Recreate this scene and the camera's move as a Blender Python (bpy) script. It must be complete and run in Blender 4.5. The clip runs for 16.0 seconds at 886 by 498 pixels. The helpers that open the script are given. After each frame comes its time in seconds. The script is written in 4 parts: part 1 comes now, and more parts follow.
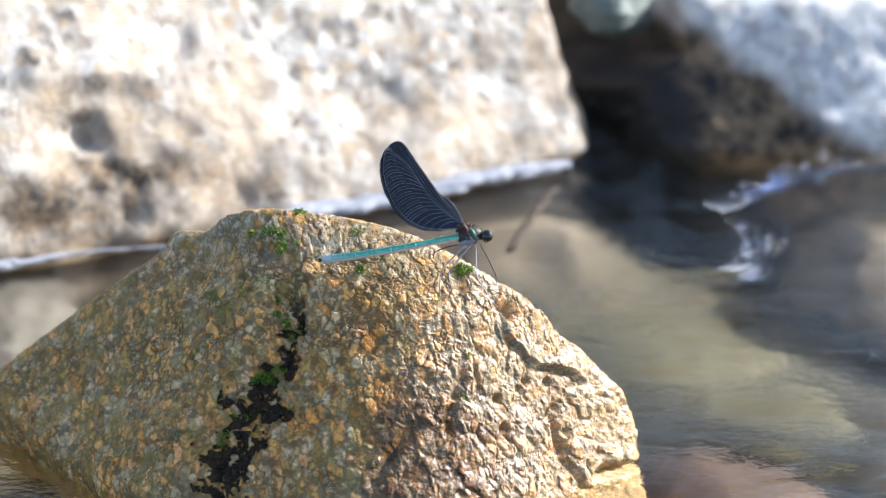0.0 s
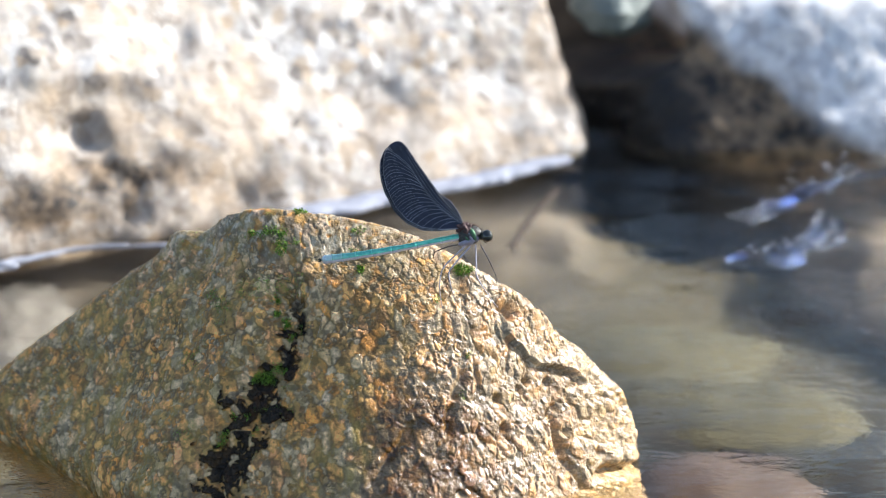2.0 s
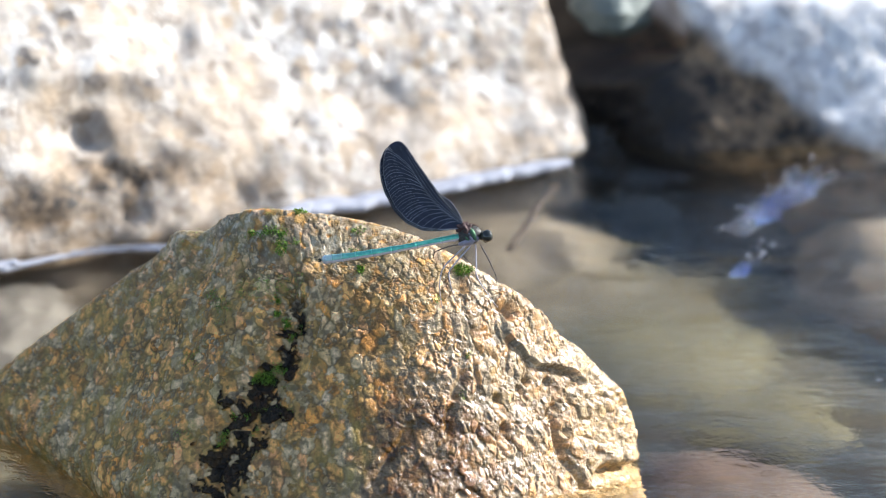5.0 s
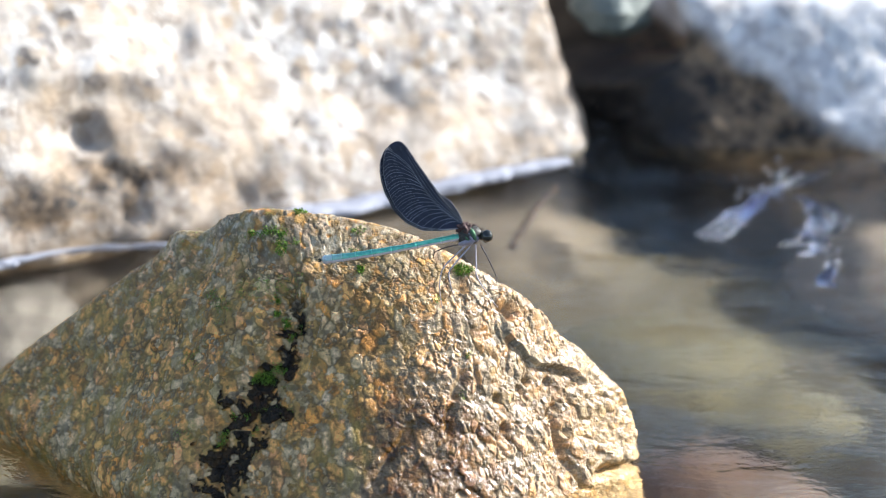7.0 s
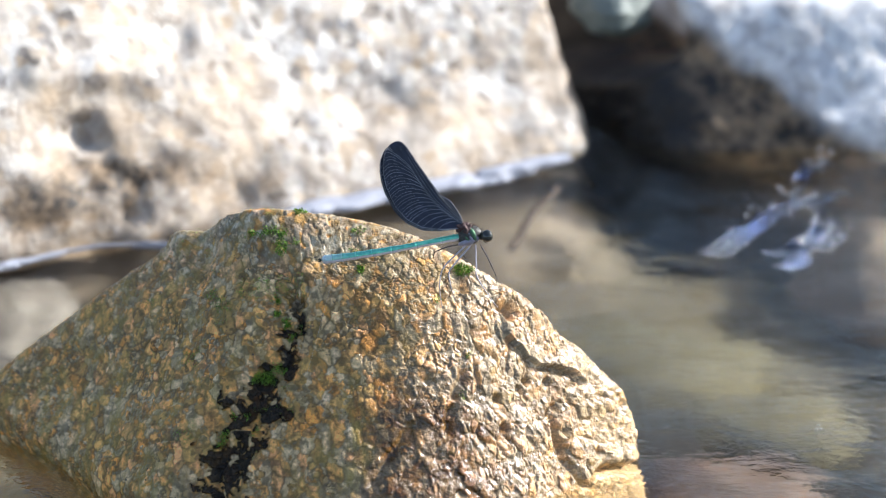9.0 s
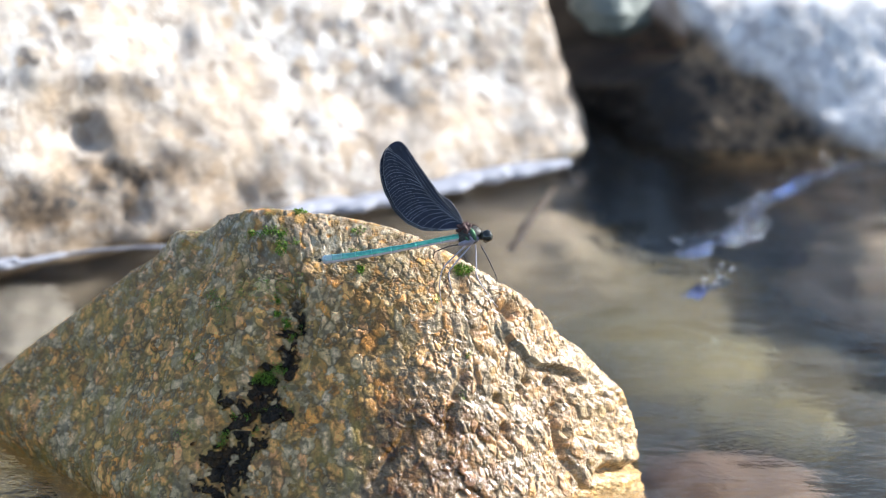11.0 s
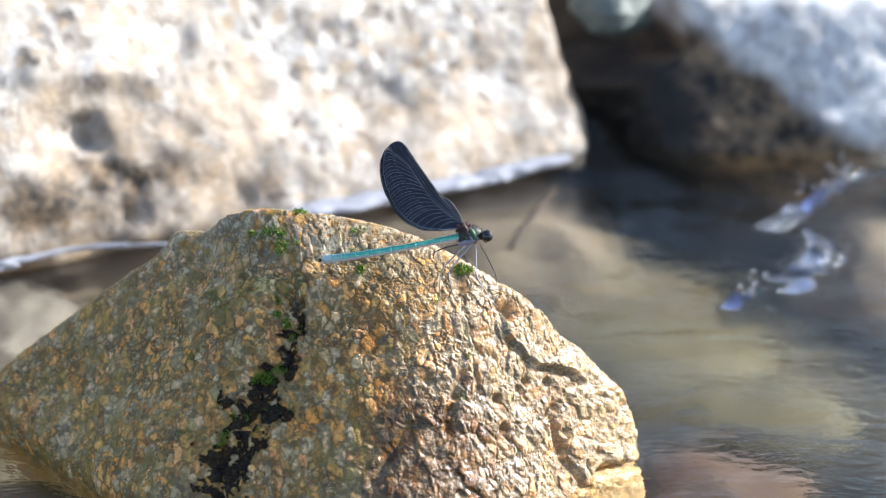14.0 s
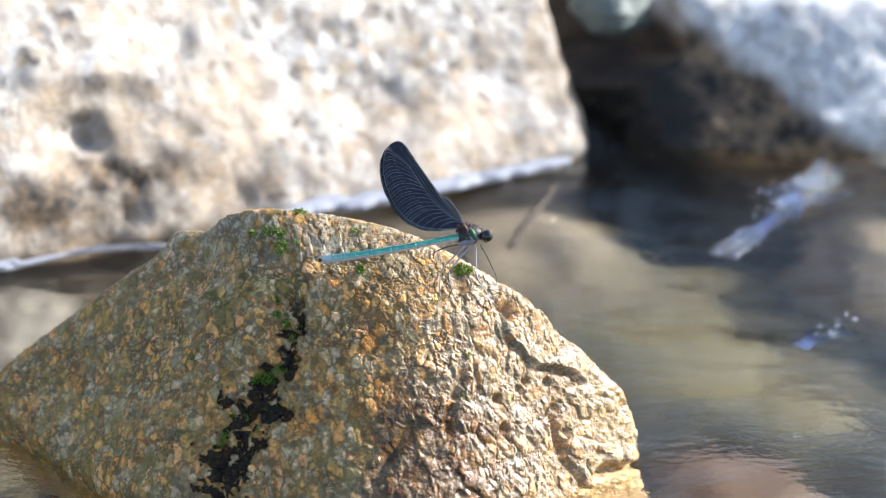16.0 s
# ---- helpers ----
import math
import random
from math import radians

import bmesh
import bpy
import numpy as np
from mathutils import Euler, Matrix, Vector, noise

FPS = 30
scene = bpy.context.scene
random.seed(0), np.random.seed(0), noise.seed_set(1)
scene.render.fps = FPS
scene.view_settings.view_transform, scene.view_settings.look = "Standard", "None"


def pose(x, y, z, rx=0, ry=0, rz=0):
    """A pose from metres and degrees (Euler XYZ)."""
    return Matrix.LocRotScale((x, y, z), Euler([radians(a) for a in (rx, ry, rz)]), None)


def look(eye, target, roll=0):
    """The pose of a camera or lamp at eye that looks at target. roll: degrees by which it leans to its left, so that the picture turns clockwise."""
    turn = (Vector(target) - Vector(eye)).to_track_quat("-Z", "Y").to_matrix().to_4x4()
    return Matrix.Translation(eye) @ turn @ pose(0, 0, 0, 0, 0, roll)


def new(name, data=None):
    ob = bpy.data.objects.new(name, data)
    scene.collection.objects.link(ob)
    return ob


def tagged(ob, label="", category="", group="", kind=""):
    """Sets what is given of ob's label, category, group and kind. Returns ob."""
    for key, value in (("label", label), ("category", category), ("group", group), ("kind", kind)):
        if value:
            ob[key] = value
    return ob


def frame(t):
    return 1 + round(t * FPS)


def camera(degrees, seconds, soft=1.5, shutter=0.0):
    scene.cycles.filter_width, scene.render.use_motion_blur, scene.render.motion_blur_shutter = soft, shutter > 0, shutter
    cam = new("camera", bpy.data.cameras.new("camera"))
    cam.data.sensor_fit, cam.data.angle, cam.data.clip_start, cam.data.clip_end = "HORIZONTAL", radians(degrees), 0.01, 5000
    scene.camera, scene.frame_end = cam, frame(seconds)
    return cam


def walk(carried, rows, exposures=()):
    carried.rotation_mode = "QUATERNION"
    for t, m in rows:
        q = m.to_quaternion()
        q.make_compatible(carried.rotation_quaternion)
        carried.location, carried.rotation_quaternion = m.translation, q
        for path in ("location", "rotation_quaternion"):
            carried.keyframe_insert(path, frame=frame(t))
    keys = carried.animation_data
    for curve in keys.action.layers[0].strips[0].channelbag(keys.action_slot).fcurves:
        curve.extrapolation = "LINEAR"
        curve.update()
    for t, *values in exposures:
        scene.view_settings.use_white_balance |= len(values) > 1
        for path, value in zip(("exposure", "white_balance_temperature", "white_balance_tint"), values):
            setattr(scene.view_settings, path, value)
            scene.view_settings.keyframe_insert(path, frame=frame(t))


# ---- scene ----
# ---- camera: stands still on a stand, long lens, near focus ----
cam = camera(14.0, 16.0, 1.2)
EYE = (0.0, -1.094, 0.520)
cam.data.dof.use_dof = True
cam.data.dof.focus_distance = 1.178
cam.data.dof.aperture_fstop = 10.0
STILL = pose(*EYE, 68.0, 0, 0)
# a knock to the stand dies away before seven seconds
walk(cam, [(0.0, STILL), (4.2, STILL), (5.0, STILL), (6.1, pose(*EYE, 67.99, 0, -0.056)), (6.35, pose(*EYE, 67.99, 0, -0.052)),
           (6.5, pose(*EYE, 67.99, 0, -0.027)), (6.65, pose(*EYE, 67.998, 0, -0.007)), (6.9, STILL), (16.0, STILL)])

# ---- daylight ----
SUN_WAY = Vector((0.80, 0.32, 0.51)).normalized()
world = bpy.data.worlds.new("sky")
scene.world = world
world.use_nodes = True
wn = world.node_tree
sky = wn.nodes.new("ShaderNodeTexSky")
sky.sky_type = "NISHITA"
sky.sun_disc = False
sky.sun_elevation = math.asin(SUN_WAY.z)
sky.sun_rotation = math.atan2(SUN_WAY.x, SUN_WAY.y)
wn.links.new(sky.outputs[0], wn.nodes["Background"].inputs[0])
wn.nodes["Background"].inputs[1].default_value = 0.125
sun_data = bpy.data.lights.new("sun", "SUN")
sun_data.energy = 5.0
sun_data.angle = radians(0.53)
sun_data.color = (1.0, 0.975, 0.94)
sun = new("sun", sun_data)
sun.matrix_world = look(SUN_WAY * 20, (0, 0, 0))
scene.view_settings.exposure = 0.85


# ---- small tools ----
def part(name, bm, material, parent=None, label=""):
    """Links a bmesh as one mesh object under a thing."""
    me = bpy.data.meshes.new(name)
    bm.to_mesh(me)
    bm.free()
    return dress(name, me, material, parent, label)


def dress(name, me, material, parent=None, label="", smooth=True):
    if smooth:
        me.polygons.foreach_set("use_smooth", [True] * len(me.polygons))
    me.materials.append(material)
    ob = new(name, me)
    if parent is not None:
        ob.parent = parent
    if label:
        ob["label"] = label
    return ob


def empty(name, m):
    ob = new(name)
    ob.empty_display_size = 0.01
    ob.matrix_world = m
    return ob


def mesh_from(name, verts, faces):
    me = bpy.data.meshes.new(name)
    faces = np.asarray(faces, dtype=np.int32)
    k = faces.shape[1]
    me.vertices.add(len(verts))
    me.vertices.foreach_set("co", np.asarray(verts, dtype=np.float32).ravel())
    me.loops.add(faces.size)
    me.loops.foreach_set("vertex_index", faces.ravel())
    me.polygons.add(len(faces))
    me.polygons.foreach_set("loop_start", np.arange(0, faces.size, k, dtype=np.int32))
    me.polygons.foreach_set("loop_total", np.full(len(faces), k, dtype=np.int32))
    me.update(calc_edges=True)
    return me


def attr(me, name, values):
    a = me.attributes.new(name, "FLOAT", "POINT")
    a.data.foreach_set("value", np.asarray(values, dtype=np.float32))


def hashed(i, seed):
    """Random numbers 0..1 from whole-number cells, three of each."""
    i = i.astype(np.int64)
    h = (i[..., 0] * 374761393 + i[..., 1] * 668265263 + i[..., 2] * 2147483647 + seed * 974711) & 0xFFFFFFFF
    out = []
    for k in range(3):
        h = ((h ^ (h >> 13)) * 1274126177 + 7919 * k) & 0xFFFFFFFF
        h = h ^ (h >> 16)
        out.append((h & 0xFFFFFF) / float(0x1000000))
    return np.stack(out, -1)


def hashed_one(a, b, c, seed):
    """One random number 0..1 from whole-number cells."""
    h = (a * 374761393 + b * 668265263 + c * 2147483647 + seed * 974711) & 0xFFFFFFFF
    h = ((h ^ (h >> 13)) * 1274126177) & 0xFFFFFFFF
    h = h ^ (h >> 16)
    return (h & 0xFFFFFF) / float(0x1000000)


def soft_noise(p, size, seed=0):
    """Smooth noise, about -1..1, of that feature size."""
    q = p / size
    i = np.floor(q)
    f = q - i
    f = f * f * f * (f * (f * 6 - 15) + 10)
    i = i.astype(np.int64)
    total = np.zeros(len(p))
    for dx in (0, 1):
        for dy in (0, 1):
            for dz in (0, 1):
                h = hashed_one(i[:, 0] + dx, i[:, 1] + dy, i[:, 2] + dz, seed) * 2 - 1
                w = (f[:, 0] if dx else 1 - f[:, 0]) * (f[:, 1] if dy else 1 - f[:, 1]) * (f[:, 2] if dz else 1 - f[:, 2])
                total += h * w
    return total


def rough_noise(p, size, octaves=4, seed=0):
    total, amp = np.zeros(len(p)), 1.0
    for k in range(octaves):
        total += amp * soft_noise(p, size, seed + 17 * k)
        size, amp = size * 0.5, amp * 0.5
    return total / 1.6


def cells(p, size, seed=0, facets=False):
    """Distances to the nearest two of scattered points, and two random numbers of the nearest; with facets, also the height of a tilted plane in each cell."""
    q = p / size
    i = np.floor(q)
    f1 = np.full(len(p), 9.0)
    f2 = np.full(len(p), 9.0)
    ident = np.zeros((len(p), 3))
    slope = np.zeros(len(p))
    for dx in (-1, 0, 1):
        for dy in (-1, 0, 1):
            for dz in (-1, 0, 1):
                c = i + np.array([dx, dy, dz])
                h = hashed(c, seed)
                d = np.linalg.norm(c + h - q, axis=1)
                near = d < f1
                f2 = np.where(near, f1, np.minimum(f2, d))
                f1 = np.where(near, d, f1)
                ident[near] = h[near]
                if facets:
                    tilt = np.modf(h * 17.31)[0] * 2 - 1
                    slope = np.where(near, ((q - c - h) * tilt).sum(1), slope)
    return (f1, f2, ident[:, 1], ident[:, 2]) + ((slope,) if facets else ())


def ramp_up(x, a, b):
    t = np.clip((x - a) / (b - a), 0, 1)
    return t * t * (3 - 2 * t)


# ---- materials ----
def material(name):
    m = bpy.data.materials.new(name)
    m.use_nodes = True
    return m, m.node_tree.nodes, m.node_tree.links, m.node_tree.nodes["Principled BSDF"]


def colour_ramp(n, stops, constant=False):
    r = n.new("ShaderNodeValToRGB")
    r.color_ramp.interpolation = "CONSTANT" if constant else "LINEAR"
    e = r.color_ramp.elements
    while len(e) < len(stops):
        e.new(0.5)
    for k, (x, c) in enumerate(stops):
        e[k].position = x
        e[k].color = (*c, 1)
    return r


def mixed(n, l, fac, a, b, blend="MIX"):
    m = n.new("ShaderNodeMix")
    m.data_type = "RGBA"
    m.blend_type = blend
    for sock, v in ((m.inputs[0], fac), (m.inputs[6], a), (m.inputs[7], b)):
        if hasattr(v, "is_linked"):
            l.new(v, sock)
        elif isinstance(v, (int, float)):
            sock.default_value = v
        else:
            sock.default_value = (*v, 1)
    return m.outputs[2]


def sums(n, l, op, a, b, clamp=False):
    m = n.new("ShaderNodeMath")
    m.operation = op
    m.use_clamp = clamp
    for sock, v in ((m.inputs[0], a), (m.inputs[1], b)):
        if hasattr(v, "is_linked"):
            l.new(v, sock)
        else:
            sock.default_value = v
    return m.outputs[0]


def read(n, name):
    a = n.new("ShaderNodeAttribute")
    a.attribute_name = name
    return a.outputs["Fac"]


def noise_tex(n, l, scale, detail=4, rough=0.55, stretch=None):
    co = n.new("ShaderNodeTexCoord")
    t = n.new("ShaderNodeTexNoise")
    t.inputs["Scale"].default_value = scale
    t.inputs["Detail"].default_value = detail
    t.inputs["Roughness"].default_value = rough
    if stretch:
        mp = n.new("ShaderNodeMapping")
        mp.inputs["Scale"].default_value = stretch
        l.new(co.outputs["Object"], mp.inputs[0])
        l.new(mp.outputs[0], t.inputs["Vector"])
    else:
        l.new(co.outputs["Object"], t.inputs["Vector"])
    return t.outputs["Fac"]


def bumped(n, l, p, height, strength, distance):
    b = n.new("ShaderNodeBump")
    b.inputs["Strength"].default_value = strength
    b.inputs["Distance"].default_value = distance
    l.new(height, b.inputs["Height"])
    l.new(b.outputs[0], p.inputs["Normal"])


def stepped(n, l, v, a, b):
    m = n.new("ShaderNodeMapRange")
    m.interpolation_type = "SMOOTHSTEP"
    l.new(v, m.inputs[0])
    m.inputs[1].default_value = a
    m.inputs[2].default_value = b
    return m.outputs[0]


def granite_near():
    """Coarse weathered granite: feldspar, quartz and mica grains, grime in the joints, algae, damp cleft."""
    m, n, l, p = material("coarse_granite")
    tint = n.new("ShaderNodeAttribute")
    tint.attribute_name = "grain_colour"
    c = tint.outputs["Color"]
    fine = noise_tex(n, l, 900, 4, 0.65)
    fr = colour_ramp(n, [(0.36, (0.36, 0.34, 0.30)), (0.58, (1.28, 1.26, 1.22))])
    l.new(fine, fr.inputs[0])
    c = mixed(n, l, 0.46, c, fr.outputs[0], "MULTIPLY")
    streak = colour_ramp(n, [(0.36, (0.50, 0.44, 0.32)), (0.58, (1.2, 1.18, 1.12))])
    l.new(noise_tex(n, l, 330, 5, 0.62, (1.0, 1.0, 0.42)), streak.inputs[0])
    c = mixed(n, l, 0.52, c, streak.outputs[0], "MULTIPLY")
    stain = stepped(n, l, noise_tex(n, l, 45, 5, 0.6), 0.44, 0.66)
    c = mixed(n, l, sums(n, l, "MULTIPLY", stain, 0.24), c, (0.46, 0.28, 0.09))
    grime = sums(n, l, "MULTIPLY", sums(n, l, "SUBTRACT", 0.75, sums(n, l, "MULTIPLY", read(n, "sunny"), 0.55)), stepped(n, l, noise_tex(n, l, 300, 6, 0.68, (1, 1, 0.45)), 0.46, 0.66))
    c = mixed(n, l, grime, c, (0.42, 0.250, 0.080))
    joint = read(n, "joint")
    # joints painted lighter on the sunlit side than on the shaded one
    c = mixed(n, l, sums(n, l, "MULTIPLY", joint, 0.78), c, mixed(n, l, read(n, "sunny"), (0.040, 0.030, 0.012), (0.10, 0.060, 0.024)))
    algae = sums(n, l, "MULTIPLY", read(n, "algae"), stepped(n, l, noise_tex(n, l, 190, 5, 0.65, (1, 1, 0.4)), 0.42, 0.66))
    c = mixed(n, l, sums(n, l, "MULTIPLY", algae, 0.55), c, (0.34, 0.25, 0.055))
    fleck = stepped(n, l, noise_tex(n, l, 620, 3, 0.6), 0.67, 0.72)
    c = mixed(n, l, sums(n, l, "MULTIPLY", fleck, 0.8), c, (0.03, 0.03, 0.035))
    # sunlit side tinted paler, sunlight put into the colour
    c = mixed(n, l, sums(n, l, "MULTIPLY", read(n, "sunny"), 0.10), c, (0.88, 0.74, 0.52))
    wet = read(n, "wet")
    c = mixed(n, l, wet, c, (0.30, 0.21, 0.105), "MULTIPLY")
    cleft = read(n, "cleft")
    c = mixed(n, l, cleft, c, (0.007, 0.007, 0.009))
    l.new(c, p.inputs["Base Color"])
    damp_dark = sums(n, l, "MAXIMUM", wet, cleft)
    r = sums(n, l, "SUBTRACT", 0.52, sums(n, l, "MULTIPLY", damp_dark, 0.45))
    shine = sums(n, l, "MULTIPLY", read(n, "sunny"), stepped(n, l, noise_tex(n, l, 140, 3), 0.30, 0.55))
    r = sums(n, l, "SUBTRACT", r, sums(n, l, "MULTIPLY", shine, 0.34), True)
    l.new(sums(n, l, "MAXIMUM", sums(n, l, "SUBTRACT", r, sums(n, l, "MULTIPLY", read(n, "quartz"), 0.20)), 0.14), p.inputs["Roughness"])
    l.new(sums(n, l, "MAXIMUM", sums(n, l, "MULTIPLY", shine, 0.45), sums(n, l, "MULTIPLY", wet, 0.35)), p.inputs["Coat Weight"])
    l.new(sums(n, l, "SUBTRACT", 0.5, sums(n, l, "MULTIPLY", cleft, 0.30)), p.inputs["Specular IOR Level"])
    p.inputs["Coat Roughness"].default_value = 0.13
    grit = n.new("ShaderNodeTexVoronoi")
    grit.inputs["Scale"].default_value = 420
    co = n.new("ShaderNodeTexCoord")
    l.new(co.outputs["Object"], grit.inputs["Vector"])
    relief = sums(n, l, "ADD", noise_tex(n, l, 1400, 3, 0.6), sums(n, l, "MULTIPLY", sums(n, l, "ADD", read(n, "sunny"), 0.15), sums(n, l, "MULTIPLY", grit.outputs["Distance"], -0.8)))
    relief = sums(n, l, "ADD", relief, sums(n, l, "MULTIPLY", cleft, sums(n, l, "MULTIPLY", noise_tex(n, l, 900, 2, 0.5), 5.0)))
    bumped(n, l, p, relief, 0.75, 0.0005)
    return m


def granite_far(name, stops, stain, stain_amount, low, dark=0.36):
    """Granite of the larger boulders: pale or brown, with patches of grains and rust."""
    m, n, l, p = material(name)
    co = n.new("ShaderNodeTexCoord")
    v = n.new("ShaderNodeTexVoronoi")
    v.inputs["Scale"].default_value = 185
    v.inputs["Randomness"].default_value = 1
    l.new(co.outputs["Object"], v.inputs["Vector"])
    sep = n.new("ShaderNodeSeparateColor")
    l.new(v.outputs["Color"], sep.inputs[0])
    base = colour_ramp(n, stops)
    l.new(sep.outputs[0], base.inputs[0])
    c = base.outputs[0]
    blot = colour_ramp(n, [(0.34, (dark, dark * 0.92, dark * 0.85)), (0.56, (1.08, 1.07, 1.05))])
    l.new(noise_tex(n, l, 85, 5, 0.72), blot.inputs[0])
    c = mixed(n, l, 0.95, c, blot.outputs[0], "MULTIPLY")
    rust = sums(n, l, "MULTIPLY", stepped(n, l, noise_tex(n, l, 22, 4, 0.6), 0.42, 0.62), stain_amount)
    c = mixed(n, l, rust, c, stain)
    sepz = n.new("ShaderNodeSeparateXYZ")
    l.new(co.outputs["Object"], sepz.inputs[0])
    tide = sums(n, l, "ADD", sepz.outputs[2], sums(n, l, "MULTIPLY", noise_tex(n, l, 25, 4), 0.10))
    m2 = n.new("ShaderNodeMapRange")
    m2.interpolation_type = "SMOOTHSTEP"
    l.new(tide, m2.inputs[0])
    m2.inputs[1].default_value, m2.inputs[2].default_value = low[1], low[0]
    c = mixed(n, l, sums(n, l, "MULTIPLY", m2.outputs[0], low[3]), c, low[2])
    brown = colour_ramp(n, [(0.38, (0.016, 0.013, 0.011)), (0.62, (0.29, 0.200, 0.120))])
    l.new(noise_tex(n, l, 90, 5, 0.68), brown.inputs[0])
    # brown damp stain that also carries painted shade of the hollows
    c = mixed(n, l, read(n, "damp_dark"), c, brown.outputs[0])
    # deep shade of the gap, painted near black
    c = mixed(n, l, read(n, "hollow_shade"), c, (0.010, 0.010, 0.011))
    l.new(c, p.inputs["Base Color"])
    p.inputs["Roughness"].default_value = 0.6
    bumped(n, l, p, noise_tex(n, l, 160, 5, 0.65), 0.6, 0.0022)
    return m


def plain_stone(name, a, b, scale=60, rough=0.6):
    m, n, l, p = material(name)
    r = colour_ramp(n, [(0.3, a), (0.7, b)])
    l.new(noise_tex(n, l, scale, 6, 0.65), r.inputs[0])
    l.new(r.outputs[0], p.inputs["Base Color"])
    p.inputs["Roughness"].default_value = rough
    bumped(n, l, p, noise_tex(n, l, scale * 5, 4, 0.6), 0.5, 0.003)
    return m


def water_surface():
    m, n, l, p = material("stream_water")
    p.inputs["Base Color"].default_value = (0.95, 0.92, 0.78, 1)
    p.inputs["Transmission Weight"].default_value = 1
    p.inputs["IOR"].default_value = 1.33
    p.inputs["Roughness"].default_value = 0.15
    ripple = sums(n, l, "ADD", noise_tex(n, l, 55, 4, 0.6, (1, 1.6, 1)), sums(n, l, "MULTIPLY", noise_tex(n, l, 190, 3, 0.6, (0.7, 1.6, 1)), 0.22))
    bumped(n, l, p, ripple, 0.34, 0.005)
    return m


def water_crest():
    """Glassy ridge of water, the blue sky reflection put into its tint."""
    m, n, l, p = material("broken_water")
    p.inputs["Base Color"].default_value = (0.36, 0.45, 0.70, 1)
    p.inputs["Transmission Weight"].default_value = 1.0
    p.inputs["IOR"].default_value = 1.33
    p.inputs["Roughness"].default_value = 0.08
    bumped(n, l, p, noise_tex(n, l, 300, 3, 0.6), 0.45, 0.002)
    return m


def simple(name, colour, rough=0.5, metal=0.0, vary=0.25, scale=900, coat=0.0):
    m, n, l, p = material(name)
    k = tuple(x * (1 - vary) for x in colour)
    r = colour_ramp(n, [(0.3, k), (0.7, colour)])
    l.new(noise_tex(n, l, scale, 4, 0.6), r.inputs[0])
    l.new(r.outputs[0], p.inputs["Base Color"])
    p.inputs["Roughness"].default_value = rough
    p.inputs["Metallic"].default_value = metal
    p.inputs["Coat Weight"].default_value = coat
    return m


GRANITE = granite_near()
PALE = granite_far("pale_granite", [(0.0, (0.12, 0.105, 0.095)), (0.22, (0.35, 0.335, 0.33)), (0.45, (0.57, 0.565, 0.56)), (0.72, (0.53, 0.510, 0.48)), (1.0, (0.43, 0.335, 0.24))],
                   (0.60, 0.47, 0.34), 0.62, (0.010, 0.125, (0.46, 0.35, 0.24), 0.70), 0.46)
BLUISH = granite_far("bluish_granite", [(0.0, (0.52, 0.53, 0.57)), (0.4, (0.76, 0.78, 0.82)), (1.0, (0.86, 0.87, 0.88))],
                     (0.55, 0.53, 0.52), 0.30, (-0.3, -0.2, (0.2, 0.15, 0.1), 0.0), 0.62)
TEAL_STONE = plain_stone("greenish_stone", (0.08, 0.105, 0.10), (0.19, 0.225, 0.21), 40, 0.6)
ORANGE = plain_stone("rust_stone", (0.042, 0.023, 0.012), (0.068, 0.035, 0.018), 40, 0.7)
GREY_STONE = plain_stone("grey_stone", (0.08, 0.075, 0.07), (0.17, 0.16, 0.15), 40, 0.7)
WATER = water_surface()
CREST = water_crest()
UMBER_GREY = plain_stone("brown_grey_stone", (0.10, 0.08, 0.06), (0.24, 0.20, 0.16), 30, 0.7)
OLIVE = plain_stone("olive_stone", (0.045, 0.040, 0.020), (0.090, 0.079, 0.038), 35, 0.8)
TWIG = simple("wet_twig", (0.035, 0.02, 0.013), 0.7)
FIBRE = simple("pale_fibre", (0.55, 0.48, 0.38), 0.5)


def moss_leaf():
    m, n, l, p = material("moss_leaf")
    g = n.new("ShaderNodeNewGeometry")
    r = colour_ramp(n, [(0.0, (0.06, 0.14, 0.015)), (0.5, (0.15, 0.31, 0.03)), (1.0, (0.33, 0.50, 0.06))])
    l.new(g.outputs["Random Per Island"], r.inputs[0])
    l.new(r.outputs[0], p.inputs["Base Color"])
    p.inputs["Roughness"].default_value = 0.5
    return m


def wing_sheet():
    m, n, l, p = material("black_wing")
    r = colour_ramp(n, [(0.3, (0.006, 0.008, 0.022)), (0.75, (0.018, 0.022, 0.054))])
    l.new(noise_tex(n, l, 350, 4, 0.6), r.inputs[0])
    l.new(r.outputs[0], p.inputs["Base Color"])
    p.inputs["Roughness"].default_value = 0.40
    p.inputs["IOR"].default_value = 1.5
    bumped(n, l, p, noise_tex(n, l, 2500, 2, 0.5), 0.3, 0.0001)
    return m


